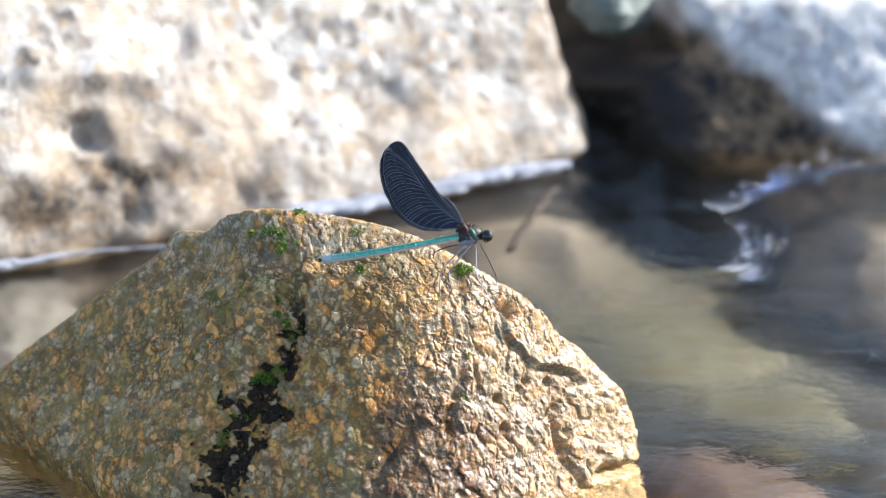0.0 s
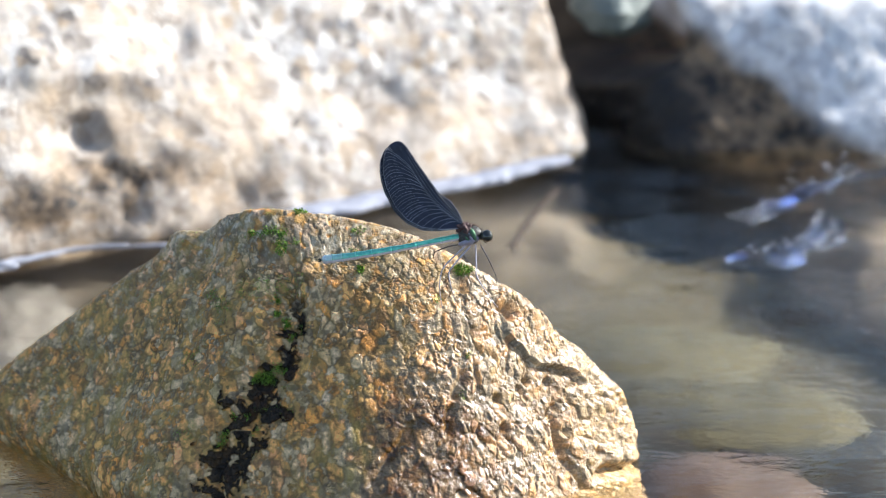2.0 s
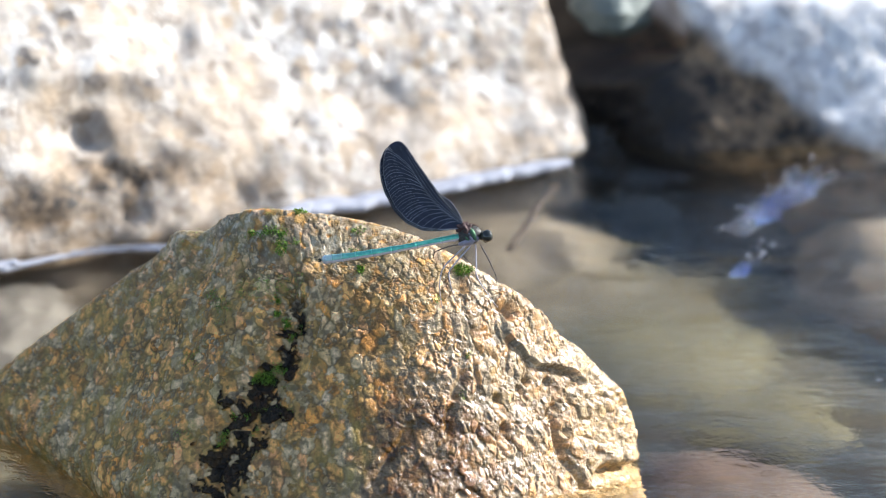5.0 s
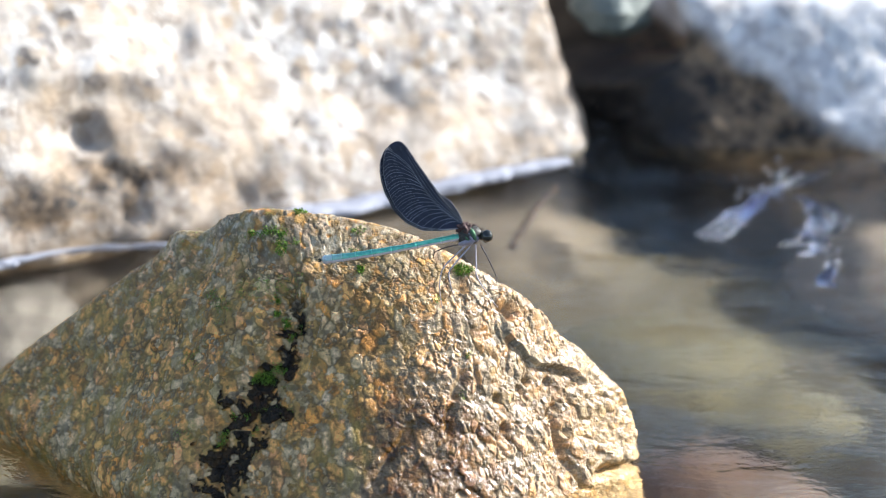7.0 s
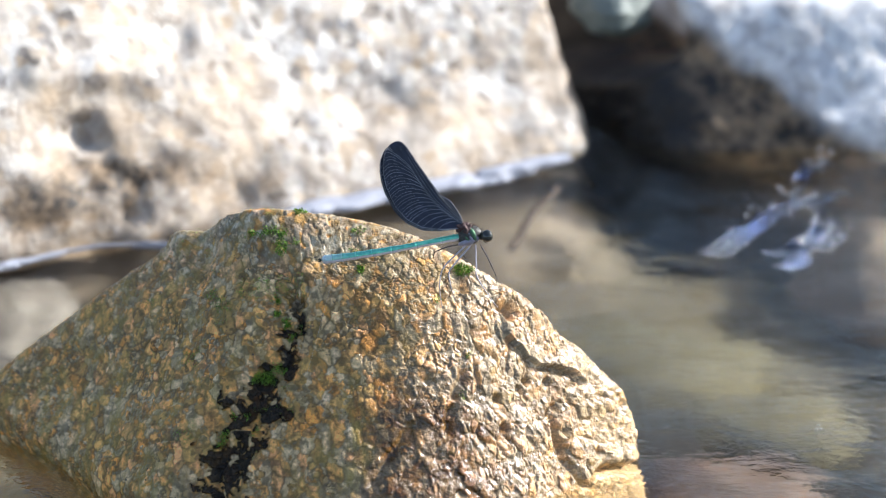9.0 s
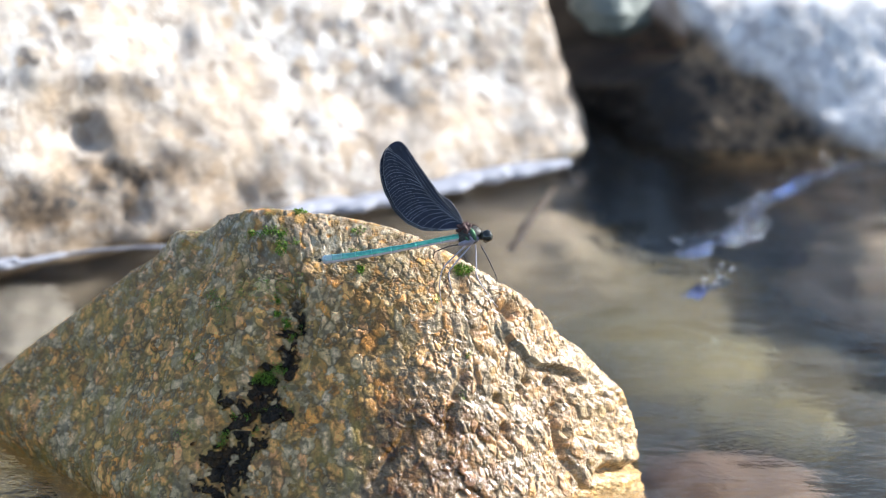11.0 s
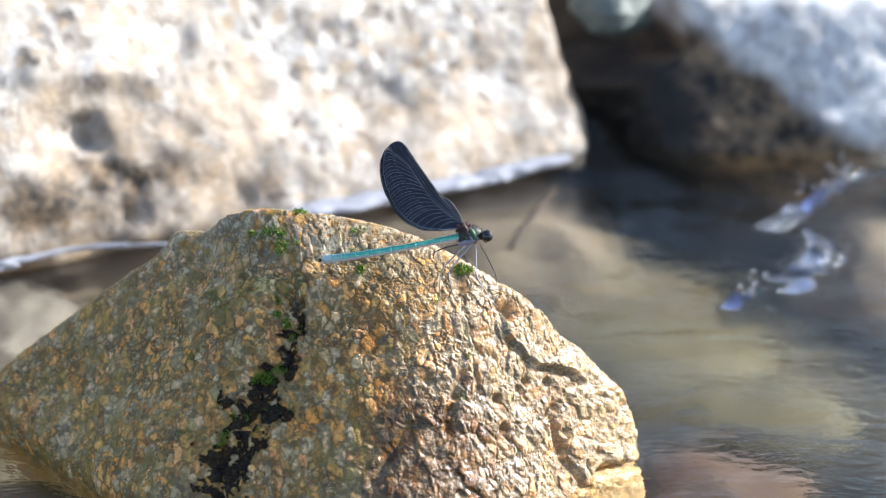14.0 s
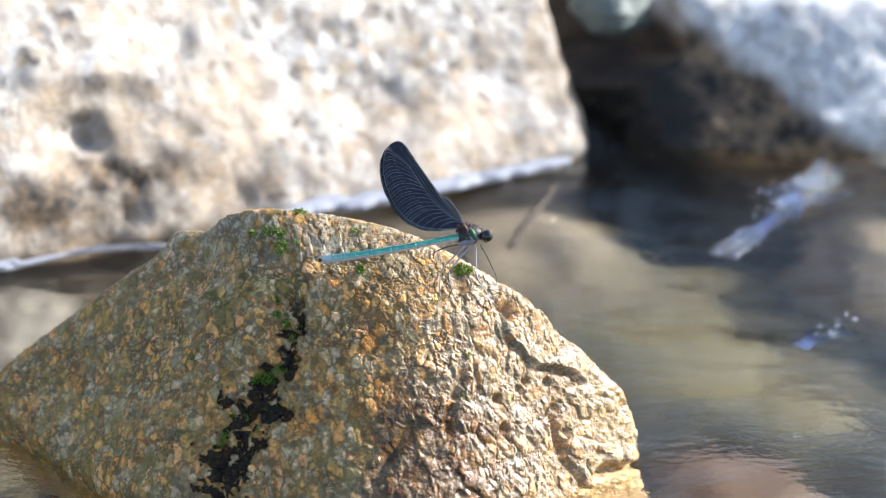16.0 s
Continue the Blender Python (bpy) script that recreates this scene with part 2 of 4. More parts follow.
def abdomen_skin():
    """Metallic teal above, dusty grey-lilac below and at the end."""
    m, n, l, p = material("metallic_teal")
    r = colour_ramp(n, [(0.3, (0.06, 0.52, 0.36)), (0.7, (0.24, 0.85, 0.63))])
    l.new(noise_tex(n, l, 700, 3, 0.6), r.inputs[0])
    low = stepped(n, l, read(n, "belly"), 0.60, 0.74)
    pale = sums(n, l, "MAXIMUM", low, sums(n, l, "MULTIPLY", read(n, "dusty"), 0.75))
    l.new(mixed(n, l, pale, r.outputs[0], (0.74, 0.72, 0.82)), p.inputs["Base Color"])
    l.new(sums(n, l, "SUBTRACT", 0.55, sums(n, l, "MULTIPLY", pale, 0.55)), p.inputs["Metallic"])
    p.inputs["Roughness"].default_value = 0.27
    p.inputs["Coat Weight"].default_value = 1.0
    p.inputs["Coat Roughness"].default_value = 0.10
    return m


MOSS = moss_leaf()
WING = wing_sheet()
ABDOMEN = abdomen_skin()
VEIN = simple("wing_vein", (0.42, 0.46, 0.56), 0.35, 0, 0.8, 170)
THORAX = simple("bronze_thorax", (0.09, 0.095, 0.09), 0.5, 0.2, 0.75, 1300)
GREEN = simple("metallic_green", (0.13, 0.33, 0.17), 0.4, 0.35, 0.7, 1800)
BELLY = simple("dusty_lilac", (0.42, 0.40, 0.50), 0.7, 0, 0.4, 1500)
RUSSET = simple("russet_root", (0.14, 0.075, 0.07), 0.7, 0, 0.6, 2000)
HEAD = simple("black_green_head", (0.02, 0.035, 0.03), 0.3, 0.2)
EYE_BLACK = simple("dark_eye", (0.018, 0.022, 0.020), 0.12, 0, 0.2, 900, 0.6)
LEG = simple("grey_leg", (0.52, 0.51, 0.60), 0.35)
LEG_DARK = simple("dark_leg", (0.03, 0.03, 0.04), 0.4)


# pale material for beads that imitate sun glints on the water
def glint_white():
    m, n, l, p = material("white_glint")
    p.inputs["Base Color"].default_value = (0.66, 0.70, 0.80, 1)
    p.inputs["IOR"].default_value = 1.33
    p.inputs["Roughness"].default_value = 0.40
    p.inputs["Alpha"].default_value = 0.55
    bumped(n, l, p, noise_tex(n, l, 420, 3, 0.6), 0.7, 0.002)
    return m


GLINT = glint_white()


def lap_water():
    """Thin bright film of water at the shore, its sky reflection put into a pale colour."""
    m, n, l, p = material("lapping_water")
    r = colour_ramp(n, [(0.35, (0.30, 0.32, 0.38)), (0.65, (0.47, 0.49, 0.56))])
    l.new(noise_tex(n, l, 90, 4, 0.6), r.inputs[0])
    l.new(r.outputs[0], p.inputs["Base Color"])
    p.inputs["Roughness"].default_value = 0.85
    p.inputs["IOR"].default_value = 1.12
    return m


LAP = lap_water()
TILT = -22.0
PERCH = pose(0, 0, 0.078, TILT, 0, 0)


# ---- boulders: a rounded body bounded by a few broad faces ----
def front(a, b, c):
    """Face y = a + b x + c z, with the stone behind it."""
    return (b, -1.0, c, -a)


def side(x1, z1, x2, z2, y0, lean):
    """Face through the line from (x1, z1) to (x2, z2) at depth y0, stone to the right of that way; lean: how it falls back."""
    dx, dz = x2 - x1, z2 - z1
    k = math.hypot(dx, dz)
    nx, nz = -dz / k, dx / k
    return (nx, lean, nz, nx * x1 + nz * z1 + lean * y0)


def cube_sphere(res):
    """Ways from the centre, and the quads, of a ball of six grids."""
    t = np.tan(np.linspace(-1, 1, res + 1) * math.pi / 4)
    a, b = np.meshgrid(t, t, indexing="ij")
    one = np.ones_like(a)
    grids = [(one, a, b), (-one, b, a), (b, one, a), (a, -one, b), (a, b, one), (b, a, -one)]
    dirs = np.concatenate([np.stack(g, -1).reshape(-1, 3) for g in grids])
    dirs /= np.linalg.norm(dirs, axis=1)[:, None]
    k = np.arange((res + 1) ** 2).reshape(res + 1, res + 1)
    q = np.stack([k[:-1, :-1], k[1:, :-1], k[1:, 1:], k[:-1, 1:]], -1).reshape(-1, 4)
    quads = np.concatenate([q + g * (res + 1) ** 2 for g in range(6)])
    key = np.round(dirs * 1e6).astype(np.int64)
    _, first, back = np.unique(key, axis=0, return_index=True, return_inverse=True)
    return dirs[first], back.reshape(-1)[quads]


def reach(dirs, centre, faces, power):
    """How far the stone goes from its centre along each way."""
    total = np.zeros(len(dirs))
    for x, y, z, d in faces:
        room = d - (x * centre[0] + y * centre[1] + z * centre[2])
        total += np.maximum(0, (dirs @ np.array([x, y, z])) / room) ** power
    return total ** (-1.0 / power)


def boulder(name, mat, m, centre, faces, power, res, lumps, seed, shape=None):
    centre = np.array(centre)
    dirs, quads = cube_sphere(res)
    r = reach(dirs, centre, faces, power)
    p = centre + dirs * r[:, None]
    d = np.zeros(len(p))
    for size, amount in lumps:
        seed += 5
        d += amount * rough_noise(p, size, 4, seed)
    if shape is not None:
        d += shape(p)
    p = p + dirs * d[:, None]
    ob = dress(name, mesh_from(name, p, quads), mat)
    ob.matrix_world = m
    return ob


# the perch: faces in its own leaning frame
ROCK_CENTRE = np.array([-0.024, 0.052, -0.062])
ROCK_FACES = [front(-0.0060 + 0.28 * 0.029 - 0.10 * 0.049, -0.10, 0.28),
              front(-0.0449, -0.80, 0.55), front(-0.132, -1.2, 0.2), front(-0.2564, -1.61, -1.00),
              front(-0.0042, 0.75, 0.205), front(0.0015, 0.325, 0.24), (0.05, -0.785, 0.62, -0.0026),
              (-0.5773, 0.300, 0.8165, 0.1140), (-0.4935, 0.300, 0.8697, 0.0580), (0.0231, 0.450, 0.9997, 0.0217),
              (0.1794, 0.400, 0.9838, 0.0102), (0.4930, 0.350, 0.8700, 0.0036), (0.6760, 0.300, 0.7369, 0.0160),
              (0.9639, 0.250, 0.2662, 0.0560), (0.9990, 0.200, 0.0454, 0.0700),
              (0, 1, 0, 0.115), (0, 0.37, -0.93, 0.125), (-1, 0.2, 0, 0.20)]
ROCK_POWER = 34


def path_gap(x, z, pts):
    """How far (x, z) lies from a bent line."""
    best = np.full(len(x), 9.0)
    for (x1, z1), (x2, z2) in zip(pts[:-1], pts[1:]):
        t = np.clip(((x - x1) * (x2 - x1) + (z - z1) * (z2 - z1)) / ((x2 - x1) ** 2 + (z2 - z1) ** 2), 0, 1)
        best = np.minimum(best, np.hypot(x - x1 - t * (x2 - x1), z - z1 - t * (z2 - z1)))
    return best


CLEFT = [(-0.0520, 0.0080), (-0.0510, -0.005), (-0.0490, -0.016), (-0.0500, -0.029), (-0.0545, -0.041), (-0.0640, -0.055), (-0.0715, -0.070), (-0.0750, -0.090)]


def brick_sphere(nx, ny, nz, back):
    """Ways from the centre, and the quads, of a ball of six grids, each as fine as its side of a long stone needs; the far side is coarse."""
    tx, ty, tz = (np.linspace(-1, 1, k + 1) for k in (nx, ny, nz))

    def grid(a, b):
        return np.meshgrid(a, b, indexing="ij")

    xz, zx = grid(tx, tz)
    bx, bz = grid(tx[::back], tz[::back])
    xy, yx = grid(tx, ty)
    zy, yz = grid(tz, ty)
    sides = [(xz, -np.ones_like(xz), zx, False), (bx, np.ones_like(bx), bz, True), (xy, yx, np.ones_like(xy), False), (xy, yx, -np.ones_like(xy), True),
             (np.ones_like(zy), yz, zy, True), (-np.ones_like(zy), yz, zy, False)]
    dirs, quads, start = [], [], 0
    for gx, gy, gz, turned in sides:
        k = start + np.arange(gx.size).reshape(gx.shape)
        q = np.stack([k[:-1, :-1], k[1:, :-1], k[1:, 1:], k[:-1, 1:]], -1).reshape(-1, 4)
        quads.append(q[:, ::-1] if turned else q)
        dirs.append(np.stack([gx.ravel(), gy.ravel(), gz.ravel()], -1))
        start += gx.size
    dirs, quads = np.concatenate(dirs), np.concatenate(quads)
    _, first, again = np.unique(np.round(dirs * 1e6).astype(np.int64) @ np.array([1, 4000037, 16000000000057]), return_index=True, return_inverse=True)
    dirs = dirs[first] * np.array([0.125, 0.060, 0.072])
    return dirs / np.linalg.norm(dirs, axis=1)[:, None], again.reshape(-1)[quads]


def ledge(x, z, pts):
    """Distance from a bent line, counted positive on its right-hand side."""
    best, sign = np.full(len(x), 9.0), np.ones(len(x))
    for (x1, z1), (x2, z2) in zip(pts[:-1], pts[1:]):
        t = np.clip(((x - x1) * (x2 - x1) + (z - z1) * (z2 - z1)) / ((x2 - x1) ** 2 + (z2 - z1) ** 2), 0, 1)
        gap = np.hypot(x - x1 - t * (x2 - x1), z - z1 - t * (z2 - z1))
        near = gap < best
        best = np.where(near, gap, best)
        sign = np.where(near, np.where((x2 - x1) * (z - z1) - (z2 - z1) * (x - x1) > 0, 1.0, -1.0), sign)
    return best * sign


def perch_rock():
    dirs, quads = brick_sphere(880, 160, 560, 8)
    r = reach(dirs, ROCK_CENTRE, ROCK_FACES, ROCK_POWER)
    p = ROCK_CENTRE + dirs * r[:, None]
    x, z = p[:, 0], p[:, 2]
    wob = np.stack([soft_noise(p, 0.006, 3), soft_noise(p, 0.006, 4), soft_noise(p, 0.006, 5)], -1)
    fine = np.stack([soft_noise(p, 0.0016, 13), soft_noise(p, 0.0016, 14), soft_noise(p, 0.0016, 15)], -1)
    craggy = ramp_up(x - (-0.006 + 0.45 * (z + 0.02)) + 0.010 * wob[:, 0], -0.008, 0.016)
    d = 0.0012 * rough_noise(p, 0.030, 3, 1) + 0.0006 * rough_noise(p, 0.010, 3, 2)
    crest = ramp_up(z, -0.018, 0.002)
    rel = np.maximum(craggy, 0.40 * crest)
    # knobs of the crumbling flank, then grains of three sizes, drawn out along the bedding
    k1, k2, ka, kb = cells(p + 0.0022 * wob, 0.0105, 67)
    d += craggy * (0.0026 * (np.sqrt(np.clip(1 - (k1 / 0.95) ** 2, 0, 1)) - 0.6) * (0.35 + 0.65 * ka) * ramp_up(k2 - k1, -0.05, 0.25))
    lean = np.stack([p[:, 0] + 0.20 * p[:, 2], p[:, 1], p[:, 2] * 0.58], -1)
    ragged = np.stack([soft_noise(p, 0.0007, 16), soft_noise(p, 0.0007, 17), soft_noise(p, 0.0007, 18)], -1)
    q = lean + 0.0009 * wob + 0.00045 * fine + 0.00022 * ragged
    f1, f2, ida, idb, fs = cells(q, 0.0040, 11, True)
    g1, g2, ga, gb, gs = cells(q + 0.0002 * fine, 0.0024, 23, True)
    h1, h2, ha, hb = cells(p + 0.0004 * fine, 0.0012, 37)
    pick = soft_noise(p, 0.006, 31) + 0.6 * soft_noise(p, 0.0025, 32)
    small, tiny = pick > 0.05, pick > 0.62
    gap_w = np.where(tiny, (h2 - h1) * 0.4, np.where(small, (g2 - g1) * 0.7, f2 - f1))
    ident = np.where(tiny, ha, np.where(small, ga, ida))
    high = np.where(tiny, hb, np.where(small, gb, idb))
    edge = ramp_up(gap_w, 0.0, 0.20)
    strong = ramp_up(soft_noise(p, 0.009, 61), -0.6, 0.5)
    near_mid = np.where(tiny, h1, np.where(small, g1, f1))
    dome = np.where(tiny, 0.30, np.where(small, 0.62, 1.0)) * np.sqrt(np.clip(1 - (near_mid / 0.85) ** 2, 0, 1))
    proud = 0.35 + 0.65 * ramp_up(soft_noise(p, 0.012, 63), -0.4, 0.5)
    d += (0.00012 + 0.00008 * strong) * (edge - 0.5) + (0.00024 + 0.00022 * rel) * (high - 0.5) * edge + 0.00040 * rel * proud * (dome - 0.4) + 0.00010 * (1 - rel) * dome
    d += (0.00022 + 0.00042 * rel) * np.where(tiny, 0.0, np.where(small, 0.6 * gs, fs)) * edge
    d += (0.00008 + 0.00012 * rel) * fine[:, 0] + 0.00012 * rough_noise(p, 0.0011, 2, 21)
    gap = path_gap(x + 0.0030 * wob[:, 1], z, CLEFT)
    fronted = ramp_up(-dirs[:, 1], -0.2, 0.1)
    d -= fronted * (0.0013 * np.exp(-(gap / 0.0018) ** 2) + 0.0020 * np.exp(-(gap / 0.006) ** 2)) * ramp_up(-z, -0.008, 0.012)
    # overhanging lip of the sunlit slab, pits and dips of the crest
    lip = ledge(x + 0.0016 * wob[:, 2], z + 0.0016 * wob[:, 0], [(0.0185, -0.020), (0.0205, -0.029), (0.0270, -0.0355), (0.0335, -0.0385), (0.0400, -0.0405), (0.0460, -0.0440)])
    near_lip = ramp_up(x, 0.017, 0.022) * ramp_up(-x, -0.050, -0.043) * fronted
    d += near_lip * np.where(lip > 0, 0.0018 * np.exp(-np.abs(lip) / 0.012), -0.0013 * np.exp(-(lip / 0.0026) ** 2) * (0.5 + strong))
    for pts, w, deep in (([(0.0205, -0.019), (0.0215, -0.022)], 0.0019, 0.0034),
                         ([(0.003, -0.052), (0.002, -0.060)], 0.0016, 0.0026),
                         ([(0.036, -0.055), (0.040, -0.070), (0.048, -0.080)], 0.0014, 0.0026),
                         ([(0.006, -0.040), (0.004, -0.048)], 0.0016, 0.0018),
                         ([(-0.010, -0.058), (-0.022, -0.075)], 0.0022, 0.0018),
                         ([(0.0, -0.016), (0.006, -0.012)], 0.0030, 0.0018)):
        d -= fronted * deep * np.exp(-(path_gap(x + 0.001 * wob[:, 2], z + 0.001 * wob[:, 0], pts) / w) ** 2)
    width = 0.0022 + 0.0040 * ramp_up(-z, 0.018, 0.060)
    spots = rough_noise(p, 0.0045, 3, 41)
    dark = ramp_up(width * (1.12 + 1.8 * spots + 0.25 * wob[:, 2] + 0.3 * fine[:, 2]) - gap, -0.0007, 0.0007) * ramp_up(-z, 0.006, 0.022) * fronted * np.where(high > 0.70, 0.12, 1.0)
    d += dark * (-0.0005 + 0.0011 * np.sqrt(np.clip(1 - h1 ** 2, 0, 1)) + 0.0008 * (hb - 0.5) + 0.0003 * fine[:, 1])
    pits, _, pit_a, _ = cells(p, 0.0075, 53)
    d -= 0.0022 * craggy * (pit_a > 0.66) * np.exp(-(pits / 0.18) ** 2)
    d += 0.0075 * np.exp(-((x + 0.0870) / 0.005) ** 2) * ramp_up(dirs[:, 1], -0.35, 0.0) * ramp_up(z, -0.02, 0.0)
    d -= 0.0030 * np.exp(-((x + 0.081) / 0.005) ** 2) * ramp_up(z, -0.02, 0.0)
    d -= 0.0020 * np.exp(-((x - 0.040) / 0.004) ** 2) * ramp_up(z, -0.045, -0.03)
    d -= 0.0062 * np.exp(-((z + 0.0745) / 0.0026) ** 2) * ramp_up(x, 0.048, 0.056)
    p = p + dirs * d[:, None]
    me = mesh_from("boulder", p, quads)
    palette = np.array([(0.66, 0.42, 0.19), (0.50, 0.47, 0.41), (0.68, 0.47, 0.23), (0.40, 0.37, 0.32), (0.72, 0.47, 0.29), (0.54, 0.41, 0.19),
                        (0.52, 0.50, 0.47), (0.68, 0.44, 0.20), (0.60, 0.34, 0.11), (0.68, 0.61, 0.51), (0.36, 0.26, 0.12), (0.46, 0.44, 0.39)])
    kind = np.minimum((ident * 12).astype(int), 11)
    quartz = np.isin(kind, (1, 3, 6, 11)).astype(float)
    # grain colours make up for light: raised on shaded face, lowered on sunlit flank
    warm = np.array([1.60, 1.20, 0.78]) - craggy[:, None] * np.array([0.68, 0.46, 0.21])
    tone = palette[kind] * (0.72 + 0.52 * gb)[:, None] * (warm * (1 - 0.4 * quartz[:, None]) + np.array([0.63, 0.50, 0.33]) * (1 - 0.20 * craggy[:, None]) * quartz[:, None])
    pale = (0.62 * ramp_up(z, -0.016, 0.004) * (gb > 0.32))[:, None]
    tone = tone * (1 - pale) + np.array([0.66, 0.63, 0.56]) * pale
    # rosy worn quartz low on the sunlit flank, golden rim beyond it
    rosy = (0.42 * np.exp(-((x - 0.026 - 0.3 * (z + 0.055)) / 0.012) ** 2 - ((z + 0.058) / 0.017) ** 2) * (0.6 + 0.4 * wob[:, 1]))[:, None].clip(0, 1)
    tone = tone * (1 - rosy) + np.array([0.70, 0.56, 0.43]) * rosy
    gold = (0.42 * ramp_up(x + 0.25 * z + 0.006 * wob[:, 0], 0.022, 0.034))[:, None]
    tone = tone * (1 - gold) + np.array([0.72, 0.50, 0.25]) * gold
    attr(me, "quartz", quartz)
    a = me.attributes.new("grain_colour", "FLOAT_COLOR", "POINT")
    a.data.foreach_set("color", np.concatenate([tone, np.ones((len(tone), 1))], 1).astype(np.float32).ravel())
    speck = ramp_up(rough_noise(p, 0.0030, 3, 47), 0.12, 0.38)
    attr(me, "joint", np.maximum((1 - ramp_up(gap_w, 0.02, 0.24 - 0.08 * craggy)) * (0.60 + 0.40 * strong), 0.85 * speck))
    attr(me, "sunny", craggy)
    attr(me, "algae", (1 - craggy) * (0.35 + 0.65 * ramp_up(-x, 0.03, 0.10)) + 1.1 * np.exp(-((x + 0.030) / 0.011) ** 2 - ((z + 0.066) / 0.022) ** 2))
    wetness = ramp_up(-z + 0.006 * wob[:, 2] + 0.004 * wob[:, 0], 0.036, 0.056) * ramp_up(x + 0.006 * wob[:, 1], -0.032, -0.020) * ramp_up(-x + 0.012 * wob[:, 0] - 0.45 * (z + 0.06), -0.026, -0.002)
    attr(me, "wet", wetness * (0.62 + 0.38 * ramp_up(rough_noise(p, 0.006, 3, 49), -0.2, 0.3)))
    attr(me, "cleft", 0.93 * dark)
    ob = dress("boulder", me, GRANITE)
    ob.matrix_world = PERCH
    tagged(ob, "golden brown coarse granite boulder with mossy wet black cleft", "boulder")
    return p, dirs, gap


SKIN, SKIN_WAY, SKIN_GAP = perch_rock()


def left_dents(p):
    """Hollows and swellings of the pale boulder's face."""
    x, z = p[:, 0], p[:, 2]
    d = np.zeros(len(p))
    ragged = 0.75 + 0.9 * rough_noise(p, 0.022, 4, 78)
    for hx, hz, rx, rz, amount in ((-0.138, 0.040, 0.013, 0.017, -0.016), (-0.114, 0.026, 0.008, 0.014, -0.006),
                                   (-0.078, 0.020, 0.012, 0.012, -0.007), (-0.104, 0.075, 0.006, 0.016, -0.004),
                                   (-0.165, 0.020, 0.010, 0.008, -0.006), (-0.150, 0.072, 0.030, 0.010, 0.012),
                                   (-0.025, 0.055, 0.012, 0.016, -0.006)):
        d += amount * np.exp(-((x - hx) / rx) ** 2 - ((z - hz) / rz) ** 2) * ragged
    up = 0.078 + 0.927 * z - 0.375 * p[:, 1]
    d -= 0.11 * ramp_up(-up, -0.004, 0.05)
    pitted = ramp_up(-x, 0.050, 0.080) * ramp_up(-z, -0.062, -0.030)
    d -= 0.005 * pitted * ramp_up(rough_noise(p, 0.026, 3, 79), -0.05, 0.55)
    f1, f2, a, b = cells(p + 0.006 * soft_noise(p, 0.02, 77)[:, None], 0.016, 70)
    return d + 0.0016 * (b - 0.5) * ramp_up(f2 - f1, 0, 0.3)


left_boulder = boulder("boulder", PALE, PERCH, (-0.10, 0.48, 0.05),
                       [front(0.258, 0.50, 0.45), front(0.254, 0.42, -0.10), side(0.0545, 0.103, 0.0722, 0.036, 0.30, 0.30),
                        side(0.0722, 0.036, 0.0775, -0.12, 0.30, 0.3),
                        (-0.1, -0.30, 0.95, 0.10), (0, 1, 0, 0.85), (-1, 0, 0, 0.50), (-0.7, 0.6, 0.2, 0.66), (0.7, 0.6, 0.2, 0.44), (-0.6, 0.1, 0.7, 0.28), (0, 0.3, -1, 0.30)],
                       30, 150, [(0.09, 0.006), (0.03, 0.0014), (0.012, 0.0008)], 50, left_dents)
skin = np.empty(len(left_boulder.data.vertices) * 3, dtype=np.float32)
left_boulder.data.vertices.foreach_get("co", skin)
skin = skin.reshape(-1, 3).astype(float)
# brown weathering stain low on one side, with hollow shade painted in
attr(left_boulder.data, "damp_dark", 0.80 * ramp_up(-skin[:, 0], 0.015, 0.085) * ramp_up(-skin[:, 2], -0.068, -0.015) * ramp_up(rough_noise(skin, 0.016, 4, 97), -0.20, 0.30)
     # shade of the large hollow, painted as a brown blob
     + 1.0 * np.exp(-((skin[:, 0] + 0.130) / 0.022) ** 2 - ((skin[:, 2] - 0.022) / 0.022) ** 2) * ramp_up(rough_noise(skin, 0.014, 4, 98), -0.25, 0.3)
     + 0.55 * ramp_up(skin[:, 0], -0.06, 0.03) * ramp_up(rough_noise(skin, 0.016, 4, 99), -0.45, 0.40)
     + 0.55 * ramp_up(-skin[:, 0], 0.10, 0.14) * ramp_up(-skin[:, 2], -0.030, -0.005) * ramp_up(rough_noise(skin, 0.012, 4, 94), -0.40, 0.30))
tagged(left_boulder, "large pale sunlit granite boulder with brown stains and shade-painted hollows at the waterline", "boulder")

def hollow_edge(p):
    """How far a point lies above the slanting edge of the brown damp hollow, which is also painted with shade."""
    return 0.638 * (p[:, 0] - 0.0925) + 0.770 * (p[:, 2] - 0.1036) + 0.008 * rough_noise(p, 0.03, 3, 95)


def right_dents(p):
    up = 0.078 + 0.927 * p[:, 2] - 0.375 * p[:, 1]
    over = hollow_edge(p)
    hollow = -0.004 * ramp_up(-over, -0.004, 0.010) - 0.055 * np.exp(-((p[:, 0] - 0.066) / 0.020) ** 2) * ramp_up(p[:, 2], 0.068, 0.088)
    f1, f2, a, b = cells(p + 0.006 * soft_noise(p, 0.02, 73)[:, None], 0.020, 74)
    knobs = 0.005 * (b - 0.5) * ramp_up(f2 - f1, 0, 0.3) * ramp_up(-over, -0.006, 0.006)
    return hollow + knobs - 0.03 * ramp_up(-up, 0.004, 0.05)


